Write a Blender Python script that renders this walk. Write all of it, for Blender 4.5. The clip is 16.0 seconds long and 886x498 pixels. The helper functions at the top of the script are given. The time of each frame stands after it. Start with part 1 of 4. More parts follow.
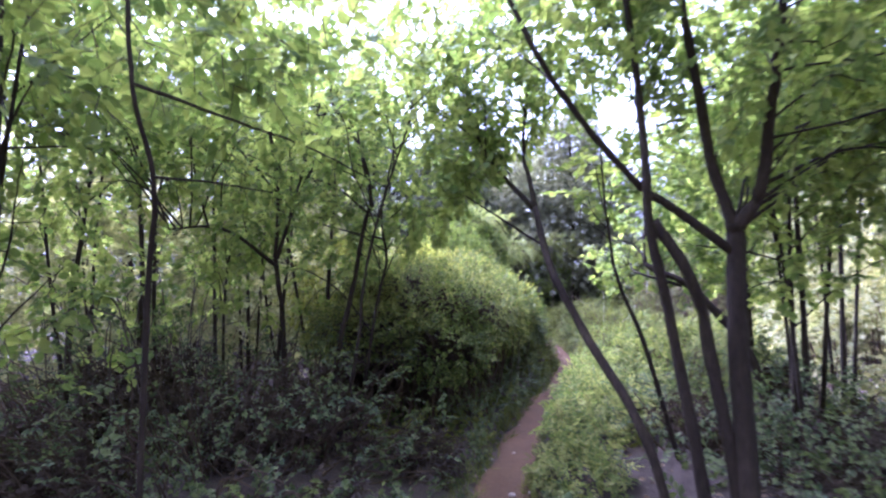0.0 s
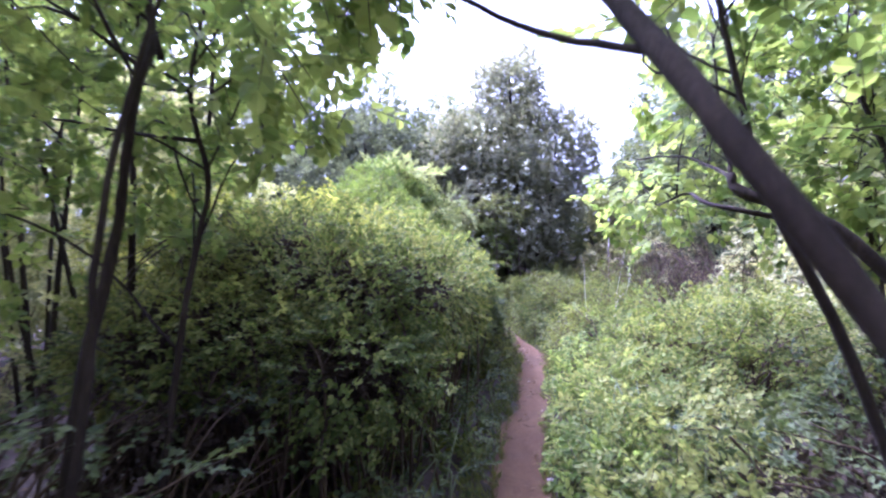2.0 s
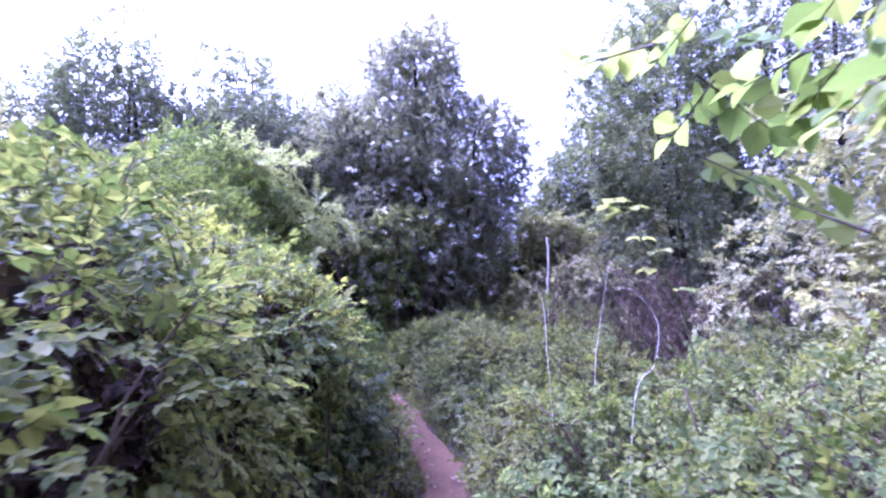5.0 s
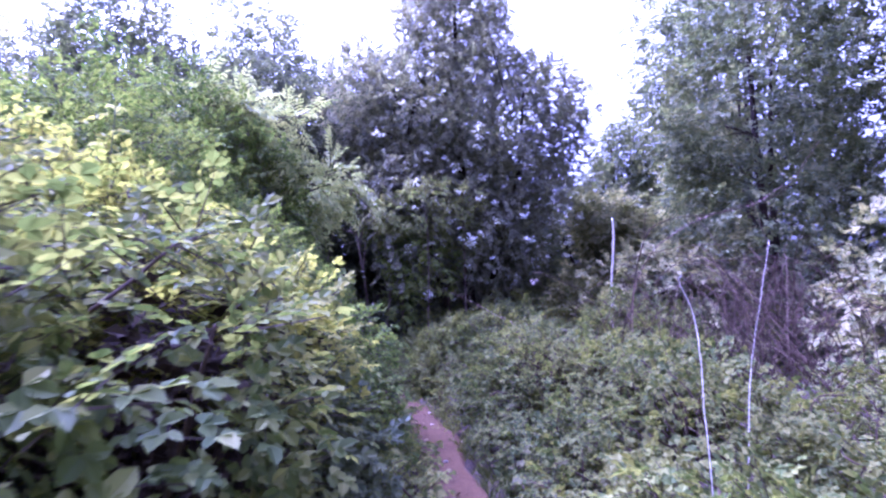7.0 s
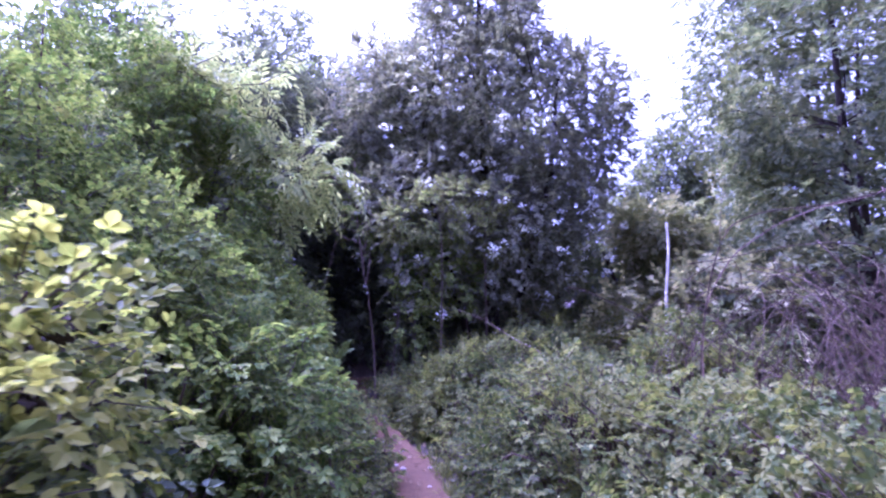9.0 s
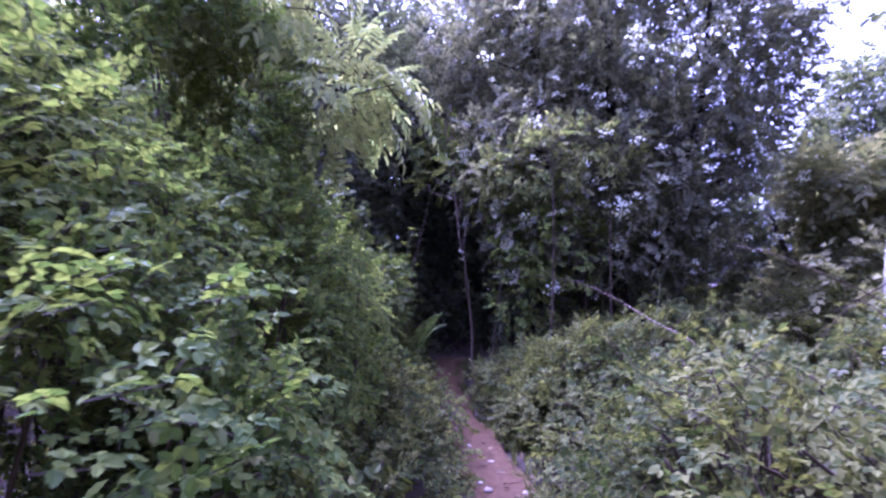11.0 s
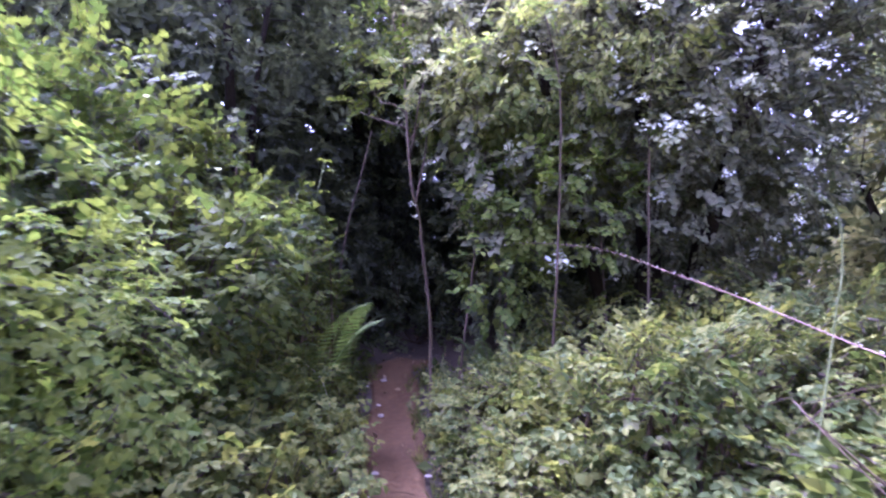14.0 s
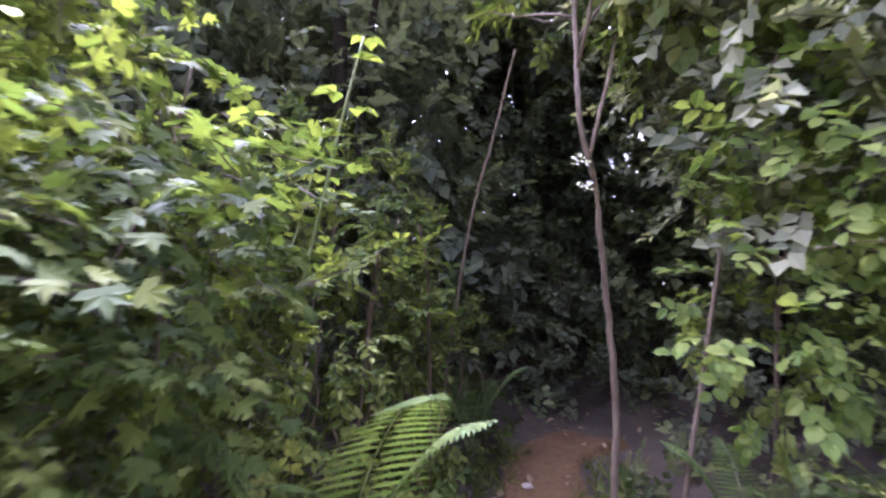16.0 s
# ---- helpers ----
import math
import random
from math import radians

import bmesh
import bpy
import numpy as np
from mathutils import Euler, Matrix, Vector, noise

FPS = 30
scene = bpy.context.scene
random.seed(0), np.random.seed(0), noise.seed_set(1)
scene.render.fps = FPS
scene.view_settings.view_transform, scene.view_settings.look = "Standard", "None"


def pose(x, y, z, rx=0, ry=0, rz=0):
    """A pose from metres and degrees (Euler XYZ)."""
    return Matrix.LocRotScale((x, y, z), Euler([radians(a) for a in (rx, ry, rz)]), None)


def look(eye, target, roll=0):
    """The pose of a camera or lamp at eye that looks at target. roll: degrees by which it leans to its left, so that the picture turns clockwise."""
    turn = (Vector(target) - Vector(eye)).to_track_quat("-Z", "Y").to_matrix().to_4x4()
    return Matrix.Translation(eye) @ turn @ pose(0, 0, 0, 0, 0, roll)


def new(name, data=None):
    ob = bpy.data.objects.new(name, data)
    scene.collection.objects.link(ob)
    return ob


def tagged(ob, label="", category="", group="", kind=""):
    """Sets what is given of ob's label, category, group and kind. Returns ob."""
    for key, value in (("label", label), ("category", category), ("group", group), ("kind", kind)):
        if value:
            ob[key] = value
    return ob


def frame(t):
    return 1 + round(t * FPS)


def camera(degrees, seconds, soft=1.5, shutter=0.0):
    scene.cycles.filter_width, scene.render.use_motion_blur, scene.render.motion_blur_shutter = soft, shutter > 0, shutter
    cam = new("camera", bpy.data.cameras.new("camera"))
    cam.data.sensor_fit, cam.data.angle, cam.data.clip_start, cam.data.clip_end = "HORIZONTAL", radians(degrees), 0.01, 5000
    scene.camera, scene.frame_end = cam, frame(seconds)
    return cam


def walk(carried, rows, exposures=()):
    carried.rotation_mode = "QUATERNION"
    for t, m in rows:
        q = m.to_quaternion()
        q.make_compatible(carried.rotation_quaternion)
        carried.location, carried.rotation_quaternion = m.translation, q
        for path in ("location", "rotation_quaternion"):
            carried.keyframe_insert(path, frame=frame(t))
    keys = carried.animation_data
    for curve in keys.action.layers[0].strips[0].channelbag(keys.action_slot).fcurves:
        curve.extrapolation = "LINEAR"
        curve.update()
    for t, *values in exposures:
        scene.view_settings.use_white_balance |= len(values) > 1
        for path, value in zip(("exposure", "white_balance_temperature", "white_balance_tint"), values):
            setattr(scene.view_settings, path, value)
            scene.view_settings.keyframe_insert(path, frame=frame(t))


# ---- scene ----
cam = camera(77.5, 16.0, 2.3, 0.35)
METRES, EYE, TILT, LEAN, TURN = 15.0, 1.5, 3.0, 0.0, 0.0
ROWS = [
    (0.0, 0.0, 0.0, 0.0, 0.0, 0.0, 0.0),
    (0.5, -0.0041, 0.0523, -0.006, 2.12, -0.4, -0.72),
    (1.0, 0.003, 0.0991, -0.0113, 0.52, -1.7, 1.03),
    (1.5, 0.0056, 0.1476, -0.0155, -1.2, -2.1, 1.18),
    (2.0, 0.0095, 0.1992, -0.0224, -7.73, -2.02, 1.85),
    (2.5, 0.0169, 0.2498, -0.0264, -8.56, -0.7, 1.58),
    (3.0, 0.0279, 0.2925, -0.0303, -14.08, -0.59, 1.82),
    (3.5, 0.0478, 0.3351, -0.0328, -17.03, -0.06, 2.08),
    (6.0, 0.0949, 0.4808, -0.0397, -14.06, 1.96, 1.02),
    (6.5, 0.1004, 0.5055, -0.0411, -9.74, -0.42, 0.88),
    (7.0, 0.1052, 0.5301, -0.0406, -12.9, 0.13, 0.71),
    (7.5, 0.1164, 0.5541, -0.0425, -11.78, 2.8, 0.92),
    (8.0, 0.1233, 0.5711, -0.0439, -11.99, 2.38, 1.19),
    (10.5, 0.159, 0.6723, -0.0587, 0.52, 2.49, -1.47),
    (11.0, 0.1603, 0.6925, -0.0605, 3.35, 0.18, -0.57),
    (11.5, 0.1578, 0.7213, -0.0599, 3.74, -1.0, 0.52),
    (12.0, 0.1607, 0.7467, -0.0616, 5.78, 0.38, 1.41),
    (12.5, 0.1572, 0.7716, -0.0628, 1.45, -0.11, 0.89),
    (13.0, 0.1587, 0.7885, -0.0636, -0.56, -0.24, 0.64),
    (13.5, 0.1688, 0.8115, -0.0669, 1.08, 0.04, -1.02),
    (14.0, 0.1701, 0.8342, -0.072, 1.37, -2.02, -1.01),
    (14.5, 0.1716, 0.8661, -0.0732, 1.38, -1.07, -1.16),
    (15.0, 0.177, 0.9009, -0.0759, 9.81, 1.0, -1.78),
    (15.5, 0.1711, 0.9305, -0.0806, 16.21, -0.06, -1.87),
    (16.0, 0.1637, 0.9637, -0.0783, 20.18, -1.33, -1.66),
]
walk(cam, [(t, pose(0, 0, EYE, TILT, LEAN, TURN) @ pose(METRES * x, METRES * y, METRES * z, 90 + pitch, roll, yaw)) for t, x, y, z, yaw, pitch, roll in ROWS],
     [(0.0, 2.85, 4600, 47), (1.0, 3.0, 4600, 49), (3.5, 2.85, 4450, 56), (6.5, 2.5, 4300, 79), (8.0, 2.5, 4300, 79), (10.5, 2.5, 4400, 76), (13.5, 3.1, 4500, 68), (16.0, 4.2, 5050, 43)])

# ---- world, sun, exposure ----
world = bpy.data.worlds.new("sky")
scene.world = world
world.use_nodes = True
wn = world.node_tree.nodes
sky = wn.new("ShaderNodeTexSky")
sky.sky_type = "NISHITA"
sky.sun_disc = False
sky.sun_elevation = radians(58)
sky.sun_rotation = radians(-50)
sky.dust_density = 8.0
sky.ozone_density = 0.6
sky.air_density = 0.8
wn["Background"].inputs["Strength"].default_value = 0.15
cloud = wn.new("ShaderNodeHueSaturation")
cloud.inputs["Saturation"].default_value = 0.16
world.node_tree.links.new(sky.outputs["Color"], cloud.inputs["Color"])
world.node_tree.links.new(cloud.outputs["Color"], wn["Background"].inputs["Color"])
sun_data = bpy.data.lights.new("sun", "SUN")
sun_data.energy = 1.2
sun_data.angle = radians(40)
sun_data.color = (1.0, 0.95, 0.86)
sun = new("sun", sun_data)
sun.matrix_world = look((-12.2, 10.3, 30), (0, 0, 30 - 16 * 1.6))


# ---- materials ----
def material(name):
    mat = bpy.data.materials.new(name)
    mat.use_nodes = True
    nt = mat.node_tree
    return mat, nt, nt.nodes["Principled BSDF"], nt.nodes["Material Output"]


def ramp(nt, stops):
    r = nt.nodes.new("ShaderNodeValToRGB")
    el = r.color_ramp.elements
    while len(el) < len(stops):
        el.new(0.5)
    for e, (p, c) in zip(el, stops):
        e.position, e.color = p, (*c, 1)
    return r


def leaf_material(name, dark, mid, light, rough=0.42, through_light=0.35, spots=0.5, gloss=0.2):
    """A thin leaf: each leaf its own tint, blotched at a finer scale, letting light through."""
    mat, nt, p, out = material(name)
    lk = nt.links.new
    geo = nt.nodes.new("ShaderNodeNewGeometry")
    tex = nt.nodes.new("ShaderNodeTexCoord")
    big = nt.nodes.new("ShaderNodeTexNoise")
    big.inputs["Scale"].default_value = 1.3
    big.inputs["Detail"].default_value = 3
    fine = nt.nodes.new("ShaderNodeTexNoise")
    fine.inputs["Scale"].default_value = 60
    lk(tex.outputs["Object"], big.inputs["Vector"])
    lk(tex.outputs["Object"], fine.inputs["Vector"])
    a = nt.nodes.new("ShaderNodeMath")
    a.operation = "MULTIPLY_ADD"
    lk(geo.outputs["Random Per Island"], a.inputs[0])
    a.inputs[1].default_value = 0.55
    lk(big.outputs["Fac"], a.inputs[2])
    b = nt.nodes.new("ShaderNodeMath")
    b.operation = "MULTIPLY_ADD"
    lk(fine.outputs["Fac"], b.inputs[0])
    b.inputs[1].default_value = 0.25 * spots
    lk(a.outputs[0], b.inputs[2])
    r = ramp(nt, [(0.4, dark), (0.75, mid), (1.0, light)])
    lk(b.outputs[0], r.inputs["Fac"])
    lk(r.outputs["Color"], p.inputs["Base Color"])
    p.inputs["Roughness"].default_value = rough
    p.inputs["Specular IOR Level"].default_value = gloss
    bump = nt.nodes.new("ShaderNodeBump")
    bump.inputs["Strength"].default_value = 0.35
    bump.inputs["Distance"].default_value = 0.004
    lk(fine.outputs["Fac"], bump.inputs["Height"])
    lk(bump.outputs["Normal"], p.inputs["Normal"])
    tr = nt.nodes.new("ShaderNodeBsdfTranslucent")
    warm = nt.nodes.new("ShaderNodeMix")
    warm.data_type = "RGBA"
    warm.blend_type = "MULTIPLY"
    warm.inputs["Factor"].default_value = 1.0
    lk(r.outputs["Color"], warm.inputs["A"])
    warm.inputs["B"].default_value = (1.6, 1.6, 0.85, 1)
    lk(warm.outputs["Result"], tr.inputs["Color"])
    mix = nt.nodes.new("ShaderNodeMixShader")
    mix.inputs["Fac"].default_value = through_light
    lk(p.outputs[0], mix.inputs[1])
    lk(tr.outputs[0], mix.inputs[2])
    lk(mix.outputs[0], out.inputs["Surface"])
    return mat


def rough_material(name, stops, scale, fine_scale, rough=0.9, bump_strength=0.6, bump_size=0.02, stretch=(1, 1, 1)):
    """Soil, bark and dead wood: two scales of noise, with relief."""
    mat, nt, p, out = material(name)
    lk = nt.links.new
    tex = nt.nodes.new("ShaderNodeTexCoord")
    mp = nt.nodes.new("ShaderNodeMapping")
    mp.inputs["Scale"].default_value = stretch
    lk(tex.outputs["Object"], mp.inputs["Vector"])
    n1 = nt.nodes.new("ShaderNodeTexNoise")
    n1.inputs["Scale"].default_value = scale
    n1.inputs["Detail"].default_value = 4
    n2 = nt.nodes.new("ShaderNodeTexNoise")
    n2.inputs["Scale"].default_value = fine_scale
    n2.inputs["Detail"].default_value = 5
    n2.inputs["Roughness"].default_value = 0.7
    for n in (n1, n2):
        lk(mp.outputs["Vector"], n.inputs["Vector"])
    m = nt.nodes.new("ShaderNodeMath")
    m.operation = "MULTIPLY_ADD"
    lk(n2.outputs["Fac"], m.inputs[0])
    m.inputs[1].default_value = 0.6
    m2 = nt.nodes.new("ShaderNodeMath")
    m2.operation = "MULTIPLY"
    m2.inputs[1].default_value = 0.45
    lk(n1.outputs["Fac"], m2.inputs[0])
    lk(m2.outputs[0], m.inputs[2])
    r = ramp(nt, stops)
    lk(m.outputs[0], r.inputs["Fac"])
    lk(r.outputs["Color"], p.inputs["Base Color"])
    p.inputs["Roughness"].default_value = rough
    p.inputs["Specular IOR Level"].default_value = 0.25
    b = nt.nodes.new("ShaderNodeBump")
    b.inputs["Strength"].default_value = bump_strength
    b.inputs["Distance"].default_value = bump_size
    lk(m.outputs[0], b.inputs["Height"])
    lk(b.outputs["Normal"], p.inputs["Normal"])
    return mat


HAZEL = leaf_material("hazel_leaf", (0.08, 0.118, 0.034), (0.142, 0.19, 0.048), (0.24, 0.275, 0.078), 0.6, 0.52, gloss=0.12)
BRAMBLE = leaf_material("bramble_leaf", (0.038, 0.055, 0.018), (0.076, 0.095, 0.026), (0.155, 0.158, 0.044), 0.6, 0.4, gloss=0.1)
# lighter copy of the bramble leaf, sunlight put into its colour
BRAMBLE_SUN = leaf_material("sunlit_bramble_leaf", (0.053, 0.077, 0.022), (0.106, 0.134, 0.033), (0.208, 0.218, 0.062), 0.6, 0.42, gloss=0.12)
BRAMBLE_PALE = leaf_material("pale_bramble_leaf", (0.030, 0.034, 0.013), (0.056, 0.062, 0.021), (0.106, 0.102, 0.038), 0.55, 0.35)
# darker copy of the bramble leaf, with shade put into its colour
BRAMBLE_SHADE = leaf_material("shade_bramble_leaf", (0.031, 0.046, 0.020), (0.062, 0.083, 0.032), (0.120, 0.140, 0.054), 0.55, 0.35)
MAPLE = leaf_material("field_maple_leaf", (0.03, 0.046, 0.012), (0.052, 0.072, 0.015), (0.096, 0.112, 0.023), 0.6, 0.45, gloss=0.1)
# yellow-green maple leaf, paled in its colour for the light on hedge tops
LIT_MAPLE = leaf_material("lit_maple_leaf", (0.085, 0.106, 0.024), (0.16, 0.182, 0.036), (0.29, 0.285, 0.06), 0.6, 0.5, gloss=0.12)
HEDGE_LEAF = leaf_material("hedge_leaf", (0.044, 0.072, 0.017), (0.085, 0.122, 0.025), (0.165, 0.195, 0.042), 0.6, 0.45, gloss=0.1)
HAW = leaf_material("hawthorn_leaf", (0.098, 0.108, 0.07), (0.158, 0.166, 0.105), (0.25, 0.245, 0.16), 0.65, 0.42, gloss=0.15)
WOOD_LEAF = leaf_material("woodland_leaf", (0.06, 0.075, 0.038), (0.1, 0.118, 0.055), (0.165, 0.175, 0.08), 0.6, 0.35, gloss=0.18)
# woodland leaf darkened: canopy shade is put into the colour
SHADED_WOOD_LEAF = leaf_material("shaded_woodland_leaf", (0.05, 0.058, 0.04), (0.078, 0.088, 0.056), (0.12, 0.13, 0.08), 0.65, 0.4, gloss=0.12)
# far scrub leaf made paler: the sunlight on it is put into the colour
SUNLIT_LEAF = leaf_material("sunlit_shrub_leaf", (0.12, 0.135, 0.06), (0.2, 0.21, 0.095), (0.32, 0.3, 0.15), 0.6, 0.42, gloss=0.2)
ASH = leaf_material("ash_leaf", (0.124, 0.167, 0.064), (0.216, 0.250, 0.096), (0.330, 0.345, 0.139), 0.4, 0.4)
FERN = leaf_material("fern_frond", (0.036, 0.060, 0.016), (0.060, 0.090, 0.022), (0.094, 0.124, 0.033), 0.5, 0.35)
HERB = leaf_material("herb_leaf", (0.09, 0.116, 0.034), (0.16, 0.19, 0.058), (0.26, 0.262, 0.095), 0.6, 0.42, gloss=0.1)
YELLOW = leaf_material("yellow_leaf", (0.4, 0.36, 0.05), (0.55, 0.5, 0.08), (0.65, 0.6, 0.15), 0.5, 0.4)
# very dark brown for the added leaves that darken bush insides
CORE_SHADE_LEAF = leaf_material("core_shade_leaf", (0.018, 0.013, 0.01), (0.035, 0.025, 0.018), (0.06, 0.045, 0.03), 0.85, 0.1, gloss=0.1)
DRY_LEAF = leaf_material("dry_leaf", (0.06, 0.04, 0.028), (0.12, 0.08, 0.05), (0.22, 0.16, 0.1), 0.8, 0.1)
PETAL = leaf_material("white_petal", (0.7, 0.7, 0.68), (0.8, 0.8, 0.78), (0.85, 0.85, 0.82), 0.6, 0.3)
BARK = rough_material("grey_brown_bark", [(0.3, (0.011, 0.007, 0.0045)), (0.55, (0.028, 0.019, 0.012)), (0.8, (0.062, 0.045, 0.03))], 6, 40, 0.9, 1.0, 0.014, (1, 1, 0.35))
TWIG = rough_material("dark_twig", [(0.3, (0.03, 0.022, 0.016)), (0.7, (0.1, 0.075, 0.05))], 8, 50, 0.8, 0.4, 0.004)
GREEN_STEM = rough_material("green_stem", [(0.3, (0.07, 0.1, 0.03)), (0.7, (0.16, 0.17, 0.07))], 8, 60, 0.6, 0.3, 0.003)
SAPLING_BARK = rough_material("warm_sapling_bark", [(0.3, (0.06, 0.042, 0.03)), (0.55, (0.14, 0.098, 0.07)), (0.8, (0.25, 0.185, 0.13))], 7, 45, 0.75, 0.6, 0.006, (1, 1, 0.4))
CANE = rough_material("red_brown_cane", [(0.3, (0.09, 0.048, 0.036)), (0.7, (0.21, 0.13, 0.095))], 10, 60, 0.55, 0.3, 0.003)
DEAD = rough_material("bleached_dead_stem", [(0.3, (0.33, 0.29, 0.24)), (0.7, (0.58, 0.53, 0.45))], 8, 60, 0.8, 0.5, 0.004)
DRY_CANE = rough_material("dry_brown_cane", [(0.3, (0.028, 0.018, 0.01)), (0.7, (0.092, 0.06, 0.033))], 8, 60, 0.85, 0.5, 0.004)
SOIL = rough_material("leaf_litter_soil", [(0.3, (0.025, 0.018, 0.014)), (0.5, (0.055, 0.04, 0.03)), (0.75, (0.11, 0.08, 0.056))], 2.2, 38, 0.95, 1.0, 0.03)
PATH_SOIL = rough_material("trodden_red_soil", [(0.28, (0.04, 0.02, 0.008)), (0.52, (0.08, 0.042, 0.017)), (0.78, (0.14, 0.08, 0.034))], 1.8, 30, 0.9, 0.9, 0.02)
STONE = rough_material("pale_pebble", [(0.3, (0.2, 0.16, 0.14)), (0.7, (0.42, 0.36, 0.32))], 12, 70, 0.8, 0.5, 0.004)

# ---- shape helpers ----
rng = np.random.default_rng(7)
UP = np.array((0.0, 0.0, 1.0))


def unit(a):
    return a / np.maximum(np.linalg.norm(a, axis=-1, keepdims=True), 1e-9)


def path_x(y):
    return np.interp(y, (-8, 0, 4.33, 5.83, 7.5, 9.1, 10.9, 12.85, 13.9, 15.8, 16.8, 17.6, 18.3, 19.0, 20.0, 23),
                     (-0.4, 0.0, 0.46, 0.86, 1.36, 1.95, 2.45, 2.58, 2.56, 2.2, 2.04, 2.06, 2.35, 3.1, 4.6, 8.0))


def ground_z(x, y):
    base = np.interp(y, (-10, 0, 9, 13, 16.4, 17, 30), (0.1, 0.0, -0.2, -0.12, -0.06, 0.06, 0.3))
    away = np.abs(np.asarray(x) - path_x(y))
    return base + 0.12 * np.clip((away - 0.25) / 1.2, 0, 1) + 0.03 * np.sin(x * 2.1 + y) * np.clip(away, 0, 1)


WAVES = np.random.default_rng(3).normal(size=(14, 3))
PHASE = np.random.default_rng(4).uniform(0, 6.28, 14)


def lumps(p, scale):
    """A smooth random field between about -1 and 1."""
    s = np.zeros(len(p))
    for k in range(14):
        s += np.sin(p @ WAVES[k] * scale + PHASE[k])
    return s / 5.0


class Geo:
    """Triangles gathered for one mesh."""

    def __init__(self):
        self.v, self.t, self.m, self.n = [], [], [], 0

    def add(self, v, t, m=0):
        v, t = np.asarray(v, np.float32), np.asarray(t, np.int32)
        self.v.append(v)
        self.t.append(t + self.n)
        self.m.append(np.full(len(t), m, np.int32) if np.isscalar(m) else np.asarray(m, np.int32))
        self.n += len(v)
        return self

    def arrays(self):
        return np.concatenate(self.v), np.concatenate(self.t), np.concatenate(self.m)

    def mesh(self, name, mats, smooth=False):
        v, t, m = self.arrays()
        me = bpy.data.meshes.new(name)
        me.vertices.add(len(v))
        me.vertices.foreach_set("co", v.ravel())
        me.loops.add(len(t) * 3)
        me.loops.foreach_set("vertex_index", t.ravel())
        me.polygons.add(len(t))
        me.polygons.foreach_set("loop_start", np.arange(0, len(t) * 3, 3, dtype=np.int32))
        me.polygons.foreach_set("material_index", m)
        me.polygons.foreach_set("use_smooth", np.full(len(t), smooth))
        for a in mats:
            me.materials.append(a)
        me.update()
        return me


def part(name, geo, mats, parent=None, label="", smooth=False, kind=""):
    """One mesh object out of a Geo, under its thing."""
    ob = new(name, geo.mesh(name, mats if isinstance(mats, (list, tuple)) else [mats], smooth))
    ob.parent = parent
    if parent is not None:
        ob.matrix_parent_inverse = parent.matrix_world.inverted()
    return tagged(ob, label, kind=kind)


def thing(name, at, label, category, group="", kind=""):
    ob = new(name)
    ob.empty_display_size = 0.1
    ob.location = at
    ob.matrix_world = Matrix.Translation(at)
    return tagged(ob, label, category, group, kind)


def smooth_line(pts, steps=6):
    """A Catmull-Rom line through the points."""
    p = np.asarray(pts, float)
    if len(p) < 3:
        s = np.linspace(0, 1, steps + 1)[:, None]
        return p[0] * (1 - s) + p[-1] * s
    q = np.vstack([2 * p[0] - p[1], p, 2 * p[-1] - p[-2]])
    out = []
    for i in range(1, len(q) - 2):
        for s in np.linspace(0, 1, steps, endpoint=False):
            a, b, c, d = q[i - 1:i + 3]
            out.append(0.5 * (2 * b + (c - a) * s + (2 * a - 5 * b + 4 * c - d) * s * s + (3 * b - a - 3 * c + d) * s ** 3))
    out.append(p[-1])
    return np.array(out)


def tube(geo, pts, r0, r1, sides=6, steps=5, wobble=0.0, m=0):
    line = smooth_line(pts, steps)
    n = len(line)
    if wobble:
        line = line + np.cumsum(rng.normal(0, wobble, line.shape), axis=0) * np.sin(np.linspace(0, math.pi, n))[:, None]
    tan = unit(np.gradient(line, axis=0))
    ref = np.where(np.abs(tan[:, 2:3]) > 0.9, np.array((1.0, 0, 0)), UP)
    a = unit(np.cross(tan, ref))
    b = np.cross(tan, a)
    s = np.linspace(0, 1, n)
    r = (r0 + (r1 - r0) * s)[:, None] * (1 + 0.05 * rng.normal(size=(n, 1)))
    ang = np.arange(sides) * 2 * math.pi / sides
    v = line[:, None] + r[:, None] * (np.cos(ang)[None, :, None] * a[:, None] + np.sin(ang)[None, :, None] * b[:, None])
    i, j = np.meshgrid(np.arange(n - 1), np.arange(sides), indexing="ij")
    k = (j + 1) % sides
    q = [i * sides + j, i * sides + k, (i + 1) * sides + k, (i + 1) * sides + j]
    t = np.concatenate([np.stack([q[0], q[1], q[2]], -1).reshape(-1, 3), np.stack([q[0], q[2], q[3]], -1).reshape(-1, 3)])
    v = np.vstack([v.reshape(-1, 3), line[:1], line[-1:]])
    c = np.arange(sides)
    caps = np.concatenate([np.stack([np.full(sides, n * sides), (c + 1) % sides, c], -1),
                           np.stack([np.full(sides, n * sides + 1), (n - 1) * sides + c, (n - 1) * sides + (c + 1) % sides], -1)])
    geo.add(v, np.concatenate([t, caps]), m)
    return line


